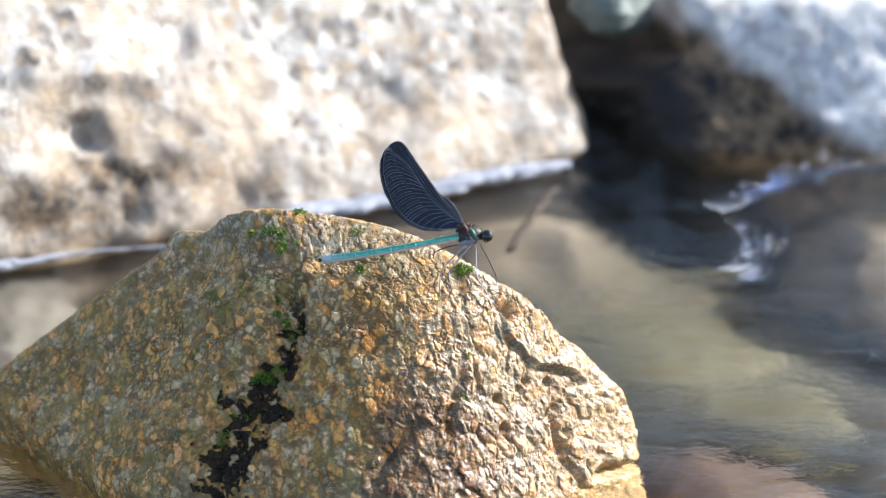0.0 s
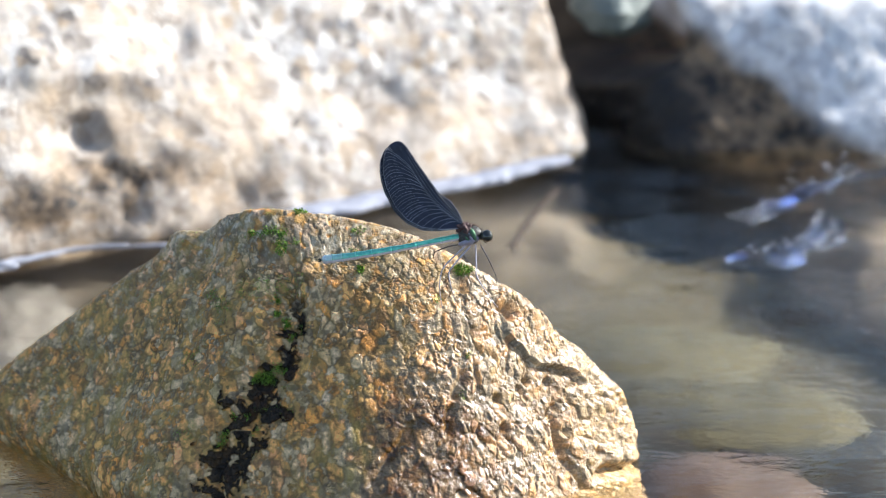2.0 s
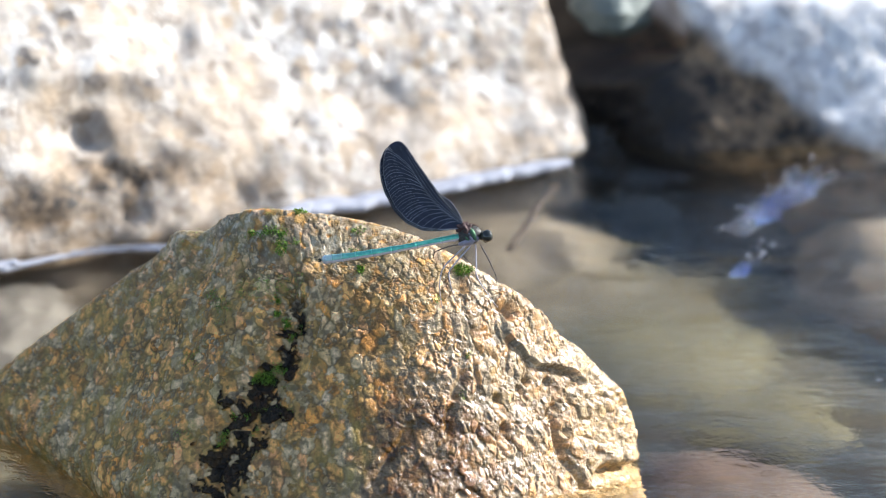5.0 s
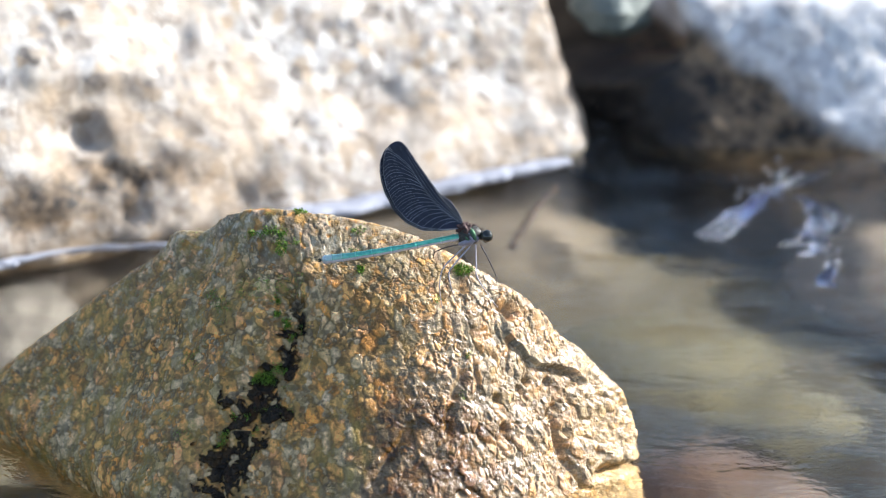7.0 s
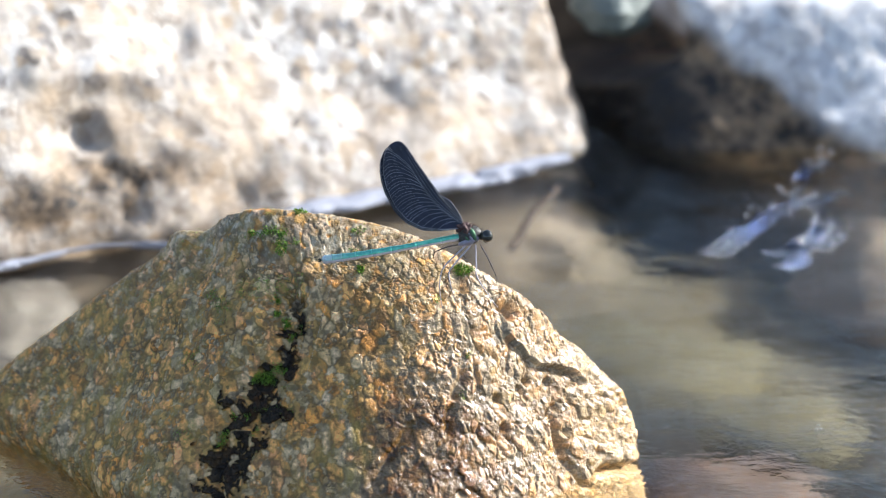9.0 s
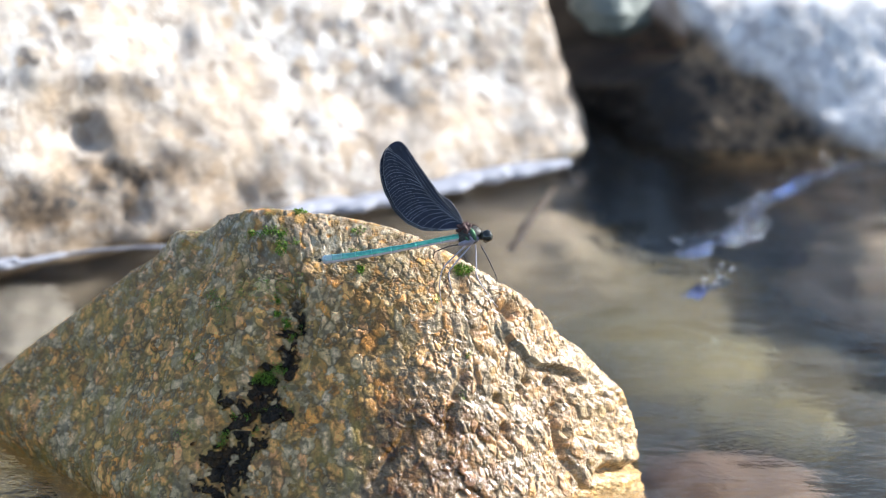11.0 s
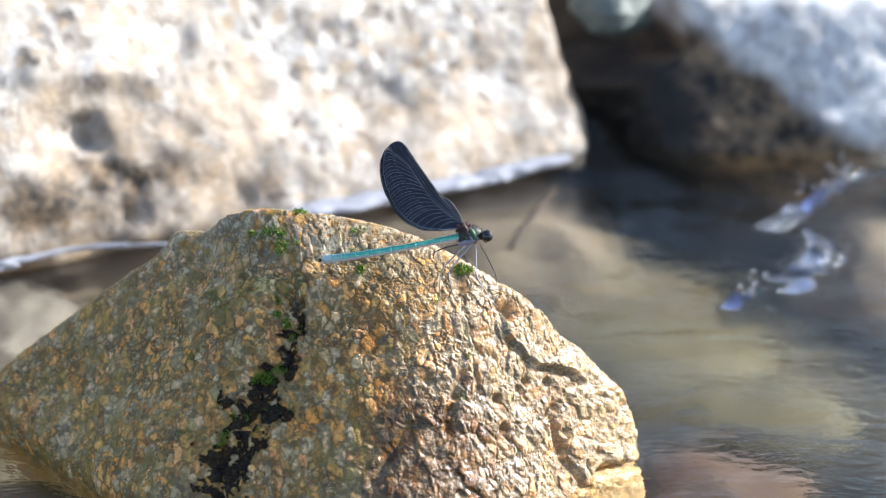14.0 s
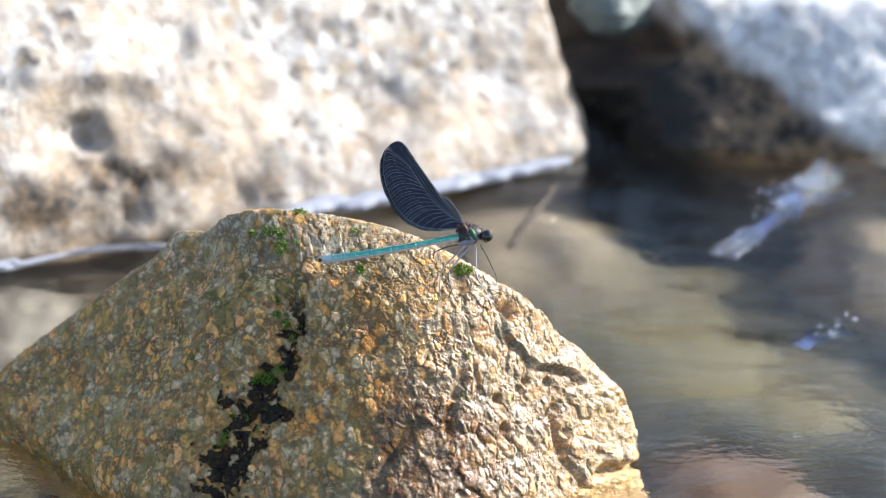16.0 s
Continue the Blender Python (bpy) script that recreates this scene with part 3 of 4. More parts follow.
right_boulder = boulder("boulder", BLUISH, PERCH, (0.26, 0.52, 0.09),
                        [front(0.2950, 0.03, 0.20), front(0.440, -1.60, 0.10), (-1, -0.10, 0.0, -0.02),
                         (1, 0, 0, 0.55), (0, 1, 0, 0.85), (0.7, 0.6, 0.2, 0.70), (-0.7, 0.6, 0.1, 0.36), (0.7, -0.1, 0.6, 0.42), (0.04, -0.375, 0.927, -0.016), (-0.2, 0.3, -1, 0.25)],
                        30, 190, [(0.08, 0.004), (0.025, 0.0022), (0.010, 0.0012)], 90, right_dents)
skin = np.empty(len(right_boulder.data.vertices) * 3, dtype=np.float32)
right_boulder.data.vertices.foreach_get("co", skin)
skin = skin.reshape(-1, 3).astype(float)
over = hollow_edge(skin)
# damp brown below the edge, then the hollow's shade painted black deeper in
attr(right_boulder.data, "damp_dark", 1 - ramp_up(over, -0.005, 0.004))
attr(right_boulder.data, "hollow_shade", 0.94 * (1 - ramp_up(over + 0.026 * rough_noise(skin, 0.035, 3, 96) + 0.80 * (skin[:, 0] - 0.105), -0.048, -0.014)))
tagged(right_boulder, "large bluish grey granite boulder with damp brown hollow, its shade painted black", "boulder")


# ---- stream bed, banks and water ----
def graded(lo, hi, a, b, step, growth=1.18):
    """Positions, close between a and b and ever wider out to lo and hi."""
    mid = list(np.arange(a, b, step))
    up, s, v = [], step, b
    while v < hi:
        up.append(v)
        s *= growth
        v += s
    down, s, v = [], step, a
    while v > lo:
        s *= growth
        v -= s
        down.append(v)
    return np.array(sorted(down) + mid + up + [hi])


def sheet(name, xs, ys, height, mat):
    gx, gy = np.meshgrid(xs, ys, indexing="ij")
    p = np.stack([gx.ravel(), gy.ravel(), np.zeros(gx.size)], -1)
    p[:, 2] = height(p)
    k = np.arange(gx.size).reshape(gx.shape)
    q = np.stack([k[:-1, :-1], k[1:, :-1], k[1:, 1:], k[:-1, 1:]], -1).reshape(-1, 4)
    return dress(name, mesh_from(name, p, q), mat)


def bar_of_sand(p):
    """Where the paler, shallower bar of clean sand lies, 0..1."""
    across = p[:, 0] + 0.02 * rough_noise(p * np.array([1, 1, 0]), 0.06, 3, 231)
    return ramp_up(-across, -0.080, -0.040) * ramp_up(across, -0.30, -0.22) * ramp_up(p[:, 1] + 0.5 * (across - p[:, 0]) + 0.09 * ramp_up(-p[:, 0], 0.05, 0.11), 0.18, 0.28) * ramp_up(-p[:, 1], -0.62, -0.45)


def bed_height(p):
    y = p[:, 1]
    flat = -0.075 + 0.014 * rough_noise(p, 0.12, 4, 200) + 0.006 * rough_noise(p, 0.02, 2, 210)
    flat -= 0.09 * ramp_up(y, 0.25, 0.36) * ramp_up(-y, -0.65, -0.5) * ramp_up(p[:, 0], 0.03, 0.10) * ramp_up(-p[:, 0], -0.75, -0.45)
    flat += 0.036 * bar_of_sand(p)
    bank = 0.16 * ramp_up(y, 0.75, 1.6) + 0.45 * ramp_up(-y, 1.9, 3.0)
    return flat + bank + 0.25 * ramp_up(np.abs(y), 3, 12) * rough_noise(p, 3.0, 3, 220)


def bed_sand():
    """Dark silt with a paler bar of clean sand, blackened for the gap's dark reflection."""
    m, n, l, p = material("stream_bed_sand")
    dark = colour_ramp(n, [(0.3, (0.042, 0.035, 0.018)), (0.7, (0.082, 0.069, 0.036))])
    pale = colour_ramp(n, [(0.3, (0.14, 0.115, 0.085)), (0.7, (0.22, 0.187, 0.15))])
    f = noise_tex(n, l, 24, 6, 0.65)
    l.new(f, dark.inputs[0])
    l.new(f, pale.inputs[0])
    c = mixed(n, l, read(n, "bar"), dark.outputs[0], pale.outputs[0])
    # dark reflection and dimmed glare of the water, painted onto the bed
    l.new(mixed(n, l, read(n, "bed_shade"), c, (0.010, 0.009, 0.007)), p.inputs["Base Color"])
    p.inputs["Roughness"].default_value = 0.85
    bumped(n, l, p, noise_tex(n, l, 120, 4, 0.6), 0.5, 0.003)
    return m


SAND = bed_sand()
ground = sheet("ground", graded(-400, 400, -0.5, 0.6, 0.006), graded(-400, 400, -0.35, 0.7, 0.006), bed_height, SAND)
spread = np.empty(len(ground.data.vertices) * 3, dtype=np.float32)
ground.data.vertices.foreach_get("co", spread)
spread = spread.reshape(-1, 3).astype(float)
attr(ground.data, "bar", bar_of_sand(spread))
# bed painted black for the gap's reflection, dimmed near right against sky glare
bed_shade_edge = spread[:, 1] + 0.03 * rough_noise(spread, 0.07, 3, 233)
pool = ramp_up(-spread[:, 0], -0.90, -0.45) * ramp_up(bed_shade_edge, -0.90, -0.35)
attr(ground.data, "bed_shade", pool * (0.9 * ramp_up(bed_shade_edge, 0.275, 0.35) * ramp_up(spread[:, 0], 0.040, 0.080) * ramp_up(-bed_shade_edge, -0.70, -0.55)
                                 + 0.84 * ramp_up(-bed_shade_edge, -0.17, -0.07) * ramp_up(spread[:, 0], 0.04, 0.08)))
tagged(ground, "brown sandy stream bed rising to gravel banks", "ground", kind="structure")


def wave_height(p):
    q = p * np.array([1.0, 1.5, 1.0])
    return 0.0022 * rough_noise(q, 0.075, 3, 300) + 0.0012 * soft_noise(q, 0.022, 310)


FLOW = 0.10
water = sheet("water", graded(-7, 9, -0.4, 0.4 + 16 * FLOW, 0.005), graded(-2.4, 1.2, -0.25, 0.55, 0.005), wave_height, WATER)
water.visible_shadow = False
tagged(water, "clear shallow rippling stream water flowing round the boulders", "water", kind="structure")


# ---- stones under and behind the water ----
def stone(mat, x, y, z, sx, sy, sz, seed, label, turn=0, res=26):
    dirs, quads = cube_sphere(res)
    p = dirs * (1 + 0.22 * rough_noise(dirs, 0.9, 3, seed) + 0.05 * rough_noise(dirs, 0.25, 3, seed + 3))[:, None]
    p = p * np.array([sx, sy, sz])
    ob = dress("stone", mesh_from("stone", p, quads), mat)
    ob.matrix_world = pose(x, y, z, 0, 0, turn)
    return tagged(ob, label, "stone")


stone(ORANGE, 0.098, 0.030, -0.074, 0.036, 0.045, 0.018, 401, "rounded rust orange stone lying under the water", 20)
stone(GREY_STONE, -0.168, 0.150, -0.050, 0.036, 0.055, 0.036, 411, "pale grey submerged stone just under the surface", 10)
stone(UMBER_GREY, 0.215, 0.215, -0.078, 0.070, 0.085, 0.046, 421, "brown grey submerged stone with water sliding over it", 30)
stone(OLIVE, 0.075, 0.150, -0.072, 0.050, 0.040, 0.014, 431, "flat olive stone on the stream bed", 15)
stone(OLIVE, 0.115, 0.105, -0.074, 0.030, 0.035, 0.012, 441, "flat olive stone on the stream bed", 60)
stone(TEAL_STONE, 0.0725, 0.360, 0.0435, 0.017, 0.020, 0.012, 451, "greenish grey stone wedged in the gap between boulders", 0)


def tube(bm, pts, radii, sides=7):
    """A round tube along bent points, closed at its ends."""
    pts = [Vector(q) for q in pts]
    rings = []
    for k, c in enumerate(pts):
        ahead = (pts[min(k + 1, len(pts) - 1)] - pts[max(k - 1, 0)]).normalized()
        a = ahead.cross(Vector((0, 1, 0.13))).normalized()
        b = ahead.cross(a)
        rings.append([bm.verts.new(c + radii[k] * (math.cos(t) * a + math.sin(t) * b)) for t in (2 * math.pi * j / sides for j in range(sides))])
    for r1, r2 in zip(rings[:-1], rings[1:]):
        for j in range(sides):
            bm.faces.new((r1[j], r1[(j + 1) % sides], r2[(j + 1) % sides], r2[j]))
    bm.faces.new(rings[0][::-1])
    bm.faces.new(rings[-1])
    return bm


def bent(pts, count):
    """Points evenly along a smooth line through a few."""
    pts = [Vector(q) for q in pts]
    pts = [pts[0] * 2 - pts[1]] + pts + [pts[-1] * 2 - pts[-2]]
    out = []
    spans = len(pts) - 3
    for j in range(count):
        u = j / (count - 1) * spans
        k = min(int(u), spans - 1)
        t = u - k
        a, b, c, d = pts[k:k + 4]
        out.append(0.5 * (2 * b + (c - a) * t + (2 * a - 5 * b + 4 * c - d) * t * t + (3 * b - a - 3 * c + d) * t ** 3))
    return out


# a twig under the water
twig = part("twig", tube(bmesh.new(), bent([(0.0262, 0.203, -0.011), (0.0355, 0.236, -0.008), (0.0460, 0.270, -0.010)], 12), [0.0017] * 12), TWIG)
tagged(twig, "thin dark brown twig lying under the water", "twig")


# ---- moss and fibres on the perch ----
def skin_at(x, z):
    """The front skin of the perch at (x, z), in its own frame."""
    near = (np.hypot(SKIN[:, 0] - x, SKIN[:, 2] - z) < 0.0009) & (SKIN_WAY[:, 1] < 0.35)
    if not near.any():
        return Vector((x, 0.004, z))
    k = np.argmin(np.where(near, SKIN[:, 1], 9))
    return Vector((x, SKIN[k, 1], z))


def moss(name, label, mask, tufts, seed, size):
    rnd = np.random.RandomState(seed)
    where = np.nonzero(mask)[0]
    verts, faces = [], []
    for k in rnd.choice(where, tufts):
        base, out = SKIN[k], SKIN_WAY[k]
        for _ in range(rnd.randint(6, 12)):
            way = out * 0.8 + np.array([0, -0.25, 0.55]) + rnd.normal(0, 0.55, 3)
            way /= np.linalg.norm(way)
            flat = np.cross(way, rnd.normal(0, 1, 3))
            flat /= np.linalg.norm(flat)
            b = base + rnd.normal(0, 0.00045, 3) - out * 0.0002
            n = len(verts)
            length, w = size * rnd.uniform(0.5, 1.3), size * rnd.uniform(0.13, 0.22)
            droop = np.array([0, 0, -0.25 * length])
            verts += [b - flat * w * 0.5, b + flat * w * 0.5, b + way * length * 0.55 + flat * w, b + way * length + droop, b + way * length * 0.55 - flat * w]
            faces += [(n, n + 1, n + 2, n + 4), (n + 2, n + 3, n + 4, n + 4)]
    me = bpy.data.meshes.new(name)
    me.from_pydata([tuple(v) for v in verts], [], [tuple(dict.fromkeys(f)) for f in faces])
    ob = dress(name, me, MOSS, smooth=False)
    ob.matrix_world = PERCH
    return tagged(ob, label, "moss", kind="stuff")


sx, sz = SKIN[:, 0], SKIN[:, 2]
ahead = SKIN_WAY[:, 1] < 0.35


def patch(x, z, r, rz=None):
    return ahead & (((sx - x) / r) ** 2 + ((sz - z) / (rz or r)) ** 2 < 1)


moss("moss", "bright green moss tufts along the crest of the boulder",
     patch(-0.0560, 0.0055, 0.0036, 0.0016) | patch(-0.0530, 0.0020, 0.0018, 0.0045) | patch(-0.0620, 0.0045, 0.0022, 0.0012) | patch(-0.0470, 0.0125, 0.0020, 0.0012)
     | patch(-0.0280, 0.0062, 0.0022, 0.0014) | patch(-0.0295, -0.0012, 0.0010, 0.0016) | patch(-0.0270, -0.0070, 0.0010, 0.0012), 520, 501, 0.0009)
moss("moss", "dark green moss in the damp cleft of the boulder",
     ahead & (SKIN_GAP < 0.0060) & (sz < 0.004) & (sx < -0.046) & (rough_noise(SKIN, 0.006, 3, 71) > 0.20 + 9.0 * np.maximum(0, -sz - 0.03)), 620, 502, 0.0008)
moss("moss", "small green moss cushion on the sunlit shoulder of the boulder",
     patch(0.0065, -0.0070, 0.0036, 0.0018) | patch(-0.0015, -0.0165, 0.0014, 0.0010) | patch(0.0085, -0.0345, 0.0008) | patch(0.0065, -0.0480, 0.0009), 150, 503, 0.0009)
moss("moss", "sparse olive moss specks on the weathered face",
     ahead & (sx < -0.045) & (sz > -0.07) & (rough_noise(SKIN, 0.012, 3, 72) > 0.42), 520, 504, 0.0005)


def fibre(pts, label):
    line = [skin_at(x, z) + Vector((0, -0.0008 - lift, 0)) for x, z, lift in pts]
    ob = part("fibre", tube(bmesh.new(), bent(line, 26), [0.000035] * 26, 5), FIBRE)
    ob.matrix_world = PERCH
    return tagged(ob, label, "fibre")


fibre([(-0.0345, -0.0030, 0.001), (-0.0362, -0.010, 0.001), (-0.0400, -0.0255, 0), (-0.0440, -0.040, 0)], "hair-thin pale fibre hanging down the boulder")
fibre([(-0.0400, -0.0045, 0.001), (-0.0425, -0.012, 0.001), (-0.0440, -0.0165, 0)], "hair-thin pale fibre clinging to the boulder")


# ---- the damselfly ----
def ball(bm, centre, radii, turn=0.0, seg=20, rings=14, lump=0.0, seed=0):
    m = Matrix.Translation(centre) @ Matrix.Rotation(turn, 4, "Y") @ Matrix.Diagonal((*radii, 1))
    made = bmesh.ops.create_uvsphere(bm, u_segments=seg, v_segments=rings, radius=1)["verts"]
    for v in made:
        if lump:
            v.co *= 1 + lump * noise.noise(v.co * 2.2 + Vector((seed, 0, 0)))
        v.co = m @ v.co
    return bm


WING_LEAD = [(0.0, 0.004), (0.12, 0.018), (0.25, 0.022), (0.36, 0.026), (0.74, 0.076), (0.88, 0.100), (0.94, 0.096), (0.972, 0.078), (0.990, 0.048), (1.0, 0.0)]
WING_TRAIL = [(0.0, -0.03), (0.06, -0.11), (0.13, -0.196), (0.25, -0.299), (0.40, -0.353), (0.56, -0.350), (0.74, -0.287), (0.84, -0.228), (0.91, -0.172), (0.96, -0.115), (0.988, -0.060), (1.0, 0.0)]


def on_line(table, u):
    xs, ys = zip(*table)
    return float(np.interp(u, xs, ys))


def wing_point(u, v, length, lead, narrow):
    """u along the wing, v from the leading edge (0) to the trailing edge (1); a fluted, slightly arched sheet."""
    a, b = on_line(lead, u), on_line(WING_TRAIL, u) * narrow
    t = a + (b - a) * v
    fold = 0.00003 * math.sin(v * 34) * min(1, 4 * u) + 0.0010 * u * u + 0.0006 * v * v
    return Vector((u * length, -fold, t * length))


def wing(parent, name, m, length, lead, narrow, label):
    nu, nv = 60, 30
    bm = bmesh.new()
    us = [math.sin(0.5 * math.pi * i / nu) for i in range(nu + 1)]
    for skin_side in (0, 1):
        off = Vector((0, 0.00005 * skin_side, 0))
        grid = [[bm.verts.new(m @ (wing_point(u, j / nv, length, lead, narrow) + off)) for j in range(nv + 1)] for u in us]
        for i in range(nu):
            for j in range(nv):
                q = (grid[i][j], grid[i + 1][j], grid[i + 1][j + 1], grid[i][j + 1])
                bm.faces.new(q if skin_side == 0 else q[::-1])
    sheet_ob = part(name, bm, WING, parent, label)
    veins = bmesh.new()
    flat = Vector((0, -0.00008, 0))

    def vein(way, r):
        pts = [m @ (wing_point(min(max(u, 0.0), 0.997), min(max(v, 0.0), 1.0), length, lead, narrow) + flat) for u, v in way]
        tube(veins, pts, [r * (1 - 0.45 * k / len(pts)) for k in range(len(pts))], 5)

    vein([(0.01 + 0.98 * k / 40, 0.02) for k in range(41)], 0.00010)
    vein([(0.01 + 0.98 * k / 40, 0.985) for k in range(41)], 0.00011)
    for c in (0.07, 0.14, 0.22):
        vein([(0.02 + (0.93 - c) * k / 36, c + 0.02 * math.sin(k / 9)) for k in range(37)], 0.00007)
    for k in range(17):
        s0 = 0.03 + 0.68 * k / 16
        s1 = min(s0 + 0.10 + 0.30 * s0, 0.985)
        way = []
        for j in range(23):
            t = j / 22
            way.append((s0 + (s1 - s0) * math.sin(t * 1.75) / math.sin(1.5708), 0.20 + 0.79 * t ** 1.5))
        vein(way, 0.000085)
        if k > 3:
            way = [(s0 + 0.022 + (s1 - s0) * math.sin(t * 1.75), 0.20 + 0.79 * t ** 1.5) for t in (0.5 + 0.5 * j / 12 for j in range(13))]
            vein(way, 0.00006)
    rnd = random.Random(7)
    for k in range(60):
        u, v = rnd.uniform(0.08, 0.93), rnd.uniform(0.05, 0.9)
        vein([(u, v), (u + 0.006, v + 0.022), (u + 0.009, v + 0.045)], 0.000035)
    part("vein_network", veins, VEIN, sheet_ob, "pale blue-grey wing veins")
    return sheet_ob


def damselfly():
    fly = empty("damselfly", PERCH)
    tagged(fly, "damselfly with black closed wings and metallic teal body perched on granite", "damselfly")
    y0 = -0.0075
    # thorax and its plates
    thorax = part("thorax", ball(bmesh.new(), (0.0086, y0, 0.0044), (0.0042, 0.0026, 0.0030), -0.35, 26, 18, 0.10, 2), THORAX, fly, "dark bronze thorax")
    part("side_plate", ball(bmesh.new(), (0.0098, y0 - 0.0017, 0.0048), (0.0009, 0.0010, 0.0023), -0.45), GREEN, thorax, "metallic green stripe")
    part("side_plate", ball(bmesh.new(), (0.0077, y0 - 0.0018, 0.0036), (0.0006, 0.0008, 0.0013), -0.6), GREEN, thorax, "metallic green stripe")
    part("side_plate", ball(bmesh.new(), (0.0088, y0 - 0.0019, 0.0040), (0.0006, 0.0008, 0.0019), -0.5, 16, 12, 0.3, 6), BELLY, thorax, "pale dusty stripe")
    part("side_plate", ball(bmesh.new(), (0.0108, y0 - 0.0014, 0.0040), (0.0006, 0.0009, 0.0016), -0.4, 16, 12, 0.3, 8), BELLY, thorax, "pale dusty stripe")
    part("underside", ball(bmesh.new(), (0.0082, y0 - 0.0004, 0.0024), (0.0034, 0.0022, 0.0013), -0.30, 18, 12, 0.2, 5), BELLY, thorax, "pale dusty lilac underside")
    part("wing_base", ball(bmesh.new(), (0.0072, y0 - 0.0005, 0.0064), (0.0027, 0.0022, 0.0019), 0.6, 30, 20, 0.7, 9), RUSSET, thorax, "reddish brown wing roots")
    fuzz = bmesh.new()
    rnd = random.Random(3)
    for _ in range(340):
        a, b = rnd.uniform(0, 6.28), rnd.uniform(-0.6, 1.4)
        way = Vector((math.cos(a) * math.cos(b), -abs(math.sin(a) * math.cos(b)), math.sin(b)))
        root = Vector((0.0086, y0, 0.0046)) + Vector((way.x * 0.0040, way.y * 0.0025, way.z * 0.0030))
        tube(fuzz, [root, root + way * 0.0005 + Vector((0, 0, 0.0001)), root + way * rnd.uniform(0.0008, 0.0013)], [0.00003, 0.000025, 0.00001], 4)
    part("hair_fringe", fuzz, RUSSET, thorax, "short brown hairs")
    # head
    head = part("head", ball(bmesh.new(), (0.0132, y0, 0.0043), (0.0017, 0.0021, 0.0017), 0, 20, 14, 0.12, 4), HEAD, fly, "black-green head")
    part("eye", ball(bmesh.new(), (0.0143, y0 - 0.0019, 0.0042), (0.0019, 0.0016, 0.0020), 0, 26, 18), EYE_BLACK, head, "glossy round dark eye")
    part("eye", ball(bmesh.new(), (0.0143, y0 + 0.0019, 0.0042), (0.0019, 0.0016, 0.0020), 0, 26, 18), EYE_BLACK, head, "glossy round dark eye")
    part("mouth", ball(bmesh.new(), (0.0140, y0 - 0.0004, 0.0028), (0.0010, 0.0010, 0.0008)), HEAD, head)
    for side_way in (-1, 1):
        part("antenna", tube(bmesh.new(), [(0.0140, y0 + side_way * 0.0008, 0.0058), (0.0147, y0 + side_way * 0.0013, 0.0066), (0.0154, y0 + side_way * 0.0018, 0.0075)],
                             [0.00010, 0.00006, 0.00003], 5), HEAD, head)
    # abdomen: ten rings, the last three short
    line = [(0.0056, y0, 0.0040), (-0.0160, y0 - 0.0004, -0.00015), (-0.0300, y0 - 0.0008, -0.0024), (-0.0400, y0 - 0.0010, -0.00365)]
    spine = bent(line, 201)
    cuts = [0.0, 0.03, 0.09, 0.21, 0.345, 0.48, 0.615, 0.745, 0.86, 0.93, 0.98]
    for k in range(10):
        a, b = cuts[k], cuts[k + 1]
        bm = bmesh.new()
        belly = []
        rings = []
        for j in range(13):
            t = a + (b - a) * j / 12
            i = t * 200
            c = spine[int(i)].lerp(spine[min(int(i) + 1, 200)], i - int(i))
            along = (spine[min(int(i) + 3, 200)] - spine[max(int(i) - 3, 0)]).normalized()
            up = Vector((0, 1, 0)).cross(along).normalized()
            if up.z < 0:
                up = -up
            swell = 0.00104 + 0.00012 * (1 - j / 12) ** 4 + 0.00014 * (j / 12) ** 5 + 0.00060 * max(0, t - 0.6) - 0.00018 * math.exp(-((t - 0.2) / 0.15) ** 2)
            swell *= 1.14 if t < 0.95 else max(0.30, 1 - ((t - 0.95) / 0.034) ** 2)
            ring = []
            for q in range(16):
                ang = 2 * math.pi * q / 16
                ring.append(bm.verts.new(c + swell * (math.cos(ang) * up * 1.02 + math.sin(ang) * Vector((0, 1, 0)))))
                belly.append(0.5 - 0.5 * math.cos(ang))
            rings.append(ring)
        for r1, r2 in zip(rings[:-1], rings[1:]):
            for q in range(16):
                bm.faces.new((r1[q], r2[q], r2[(q + 1) % 16], r1[(q + 1) % 16]))
        bm.faces.new(rings[0])
        bm.faces.new(rings[-1][::-1])
        seg = part("abdomen_segment", bm, ABDOMEN, fly, "metallic teal segment" if k < 8 else "dusty pale blue end segment")
        attr(seg.data, "belly", belly)
        attr(seg.data, "dusty", [min(1.0, max(0.0, (k - 5.6) / 3.0))] * len(belly))
    tip = spine[197]
    part("tail_clasper", tube(bmesh.new(), [tip, tip + Vector((-0.0006, -0.0002, 0.0003)), tip + Vector((-0.0011, -0.0003, 0.0002))], [0.0005, 0.00035, 0.00012]), HEAD, fly, "dark tail claspers")
    part("tail_clasper", tube(bmesh.new(), [tip, tip + Vector((-0.0005, 0.0003, -0.0003)), tip + Vector((-0.0010, 0.0004, -0.0004))], [0.0005, 0.00035, 0.00012]), HEAD, fly, "dark tail claspers")
    # wings, folded back together over the body
    root = Vector((0.0070, y0, 0.0076))
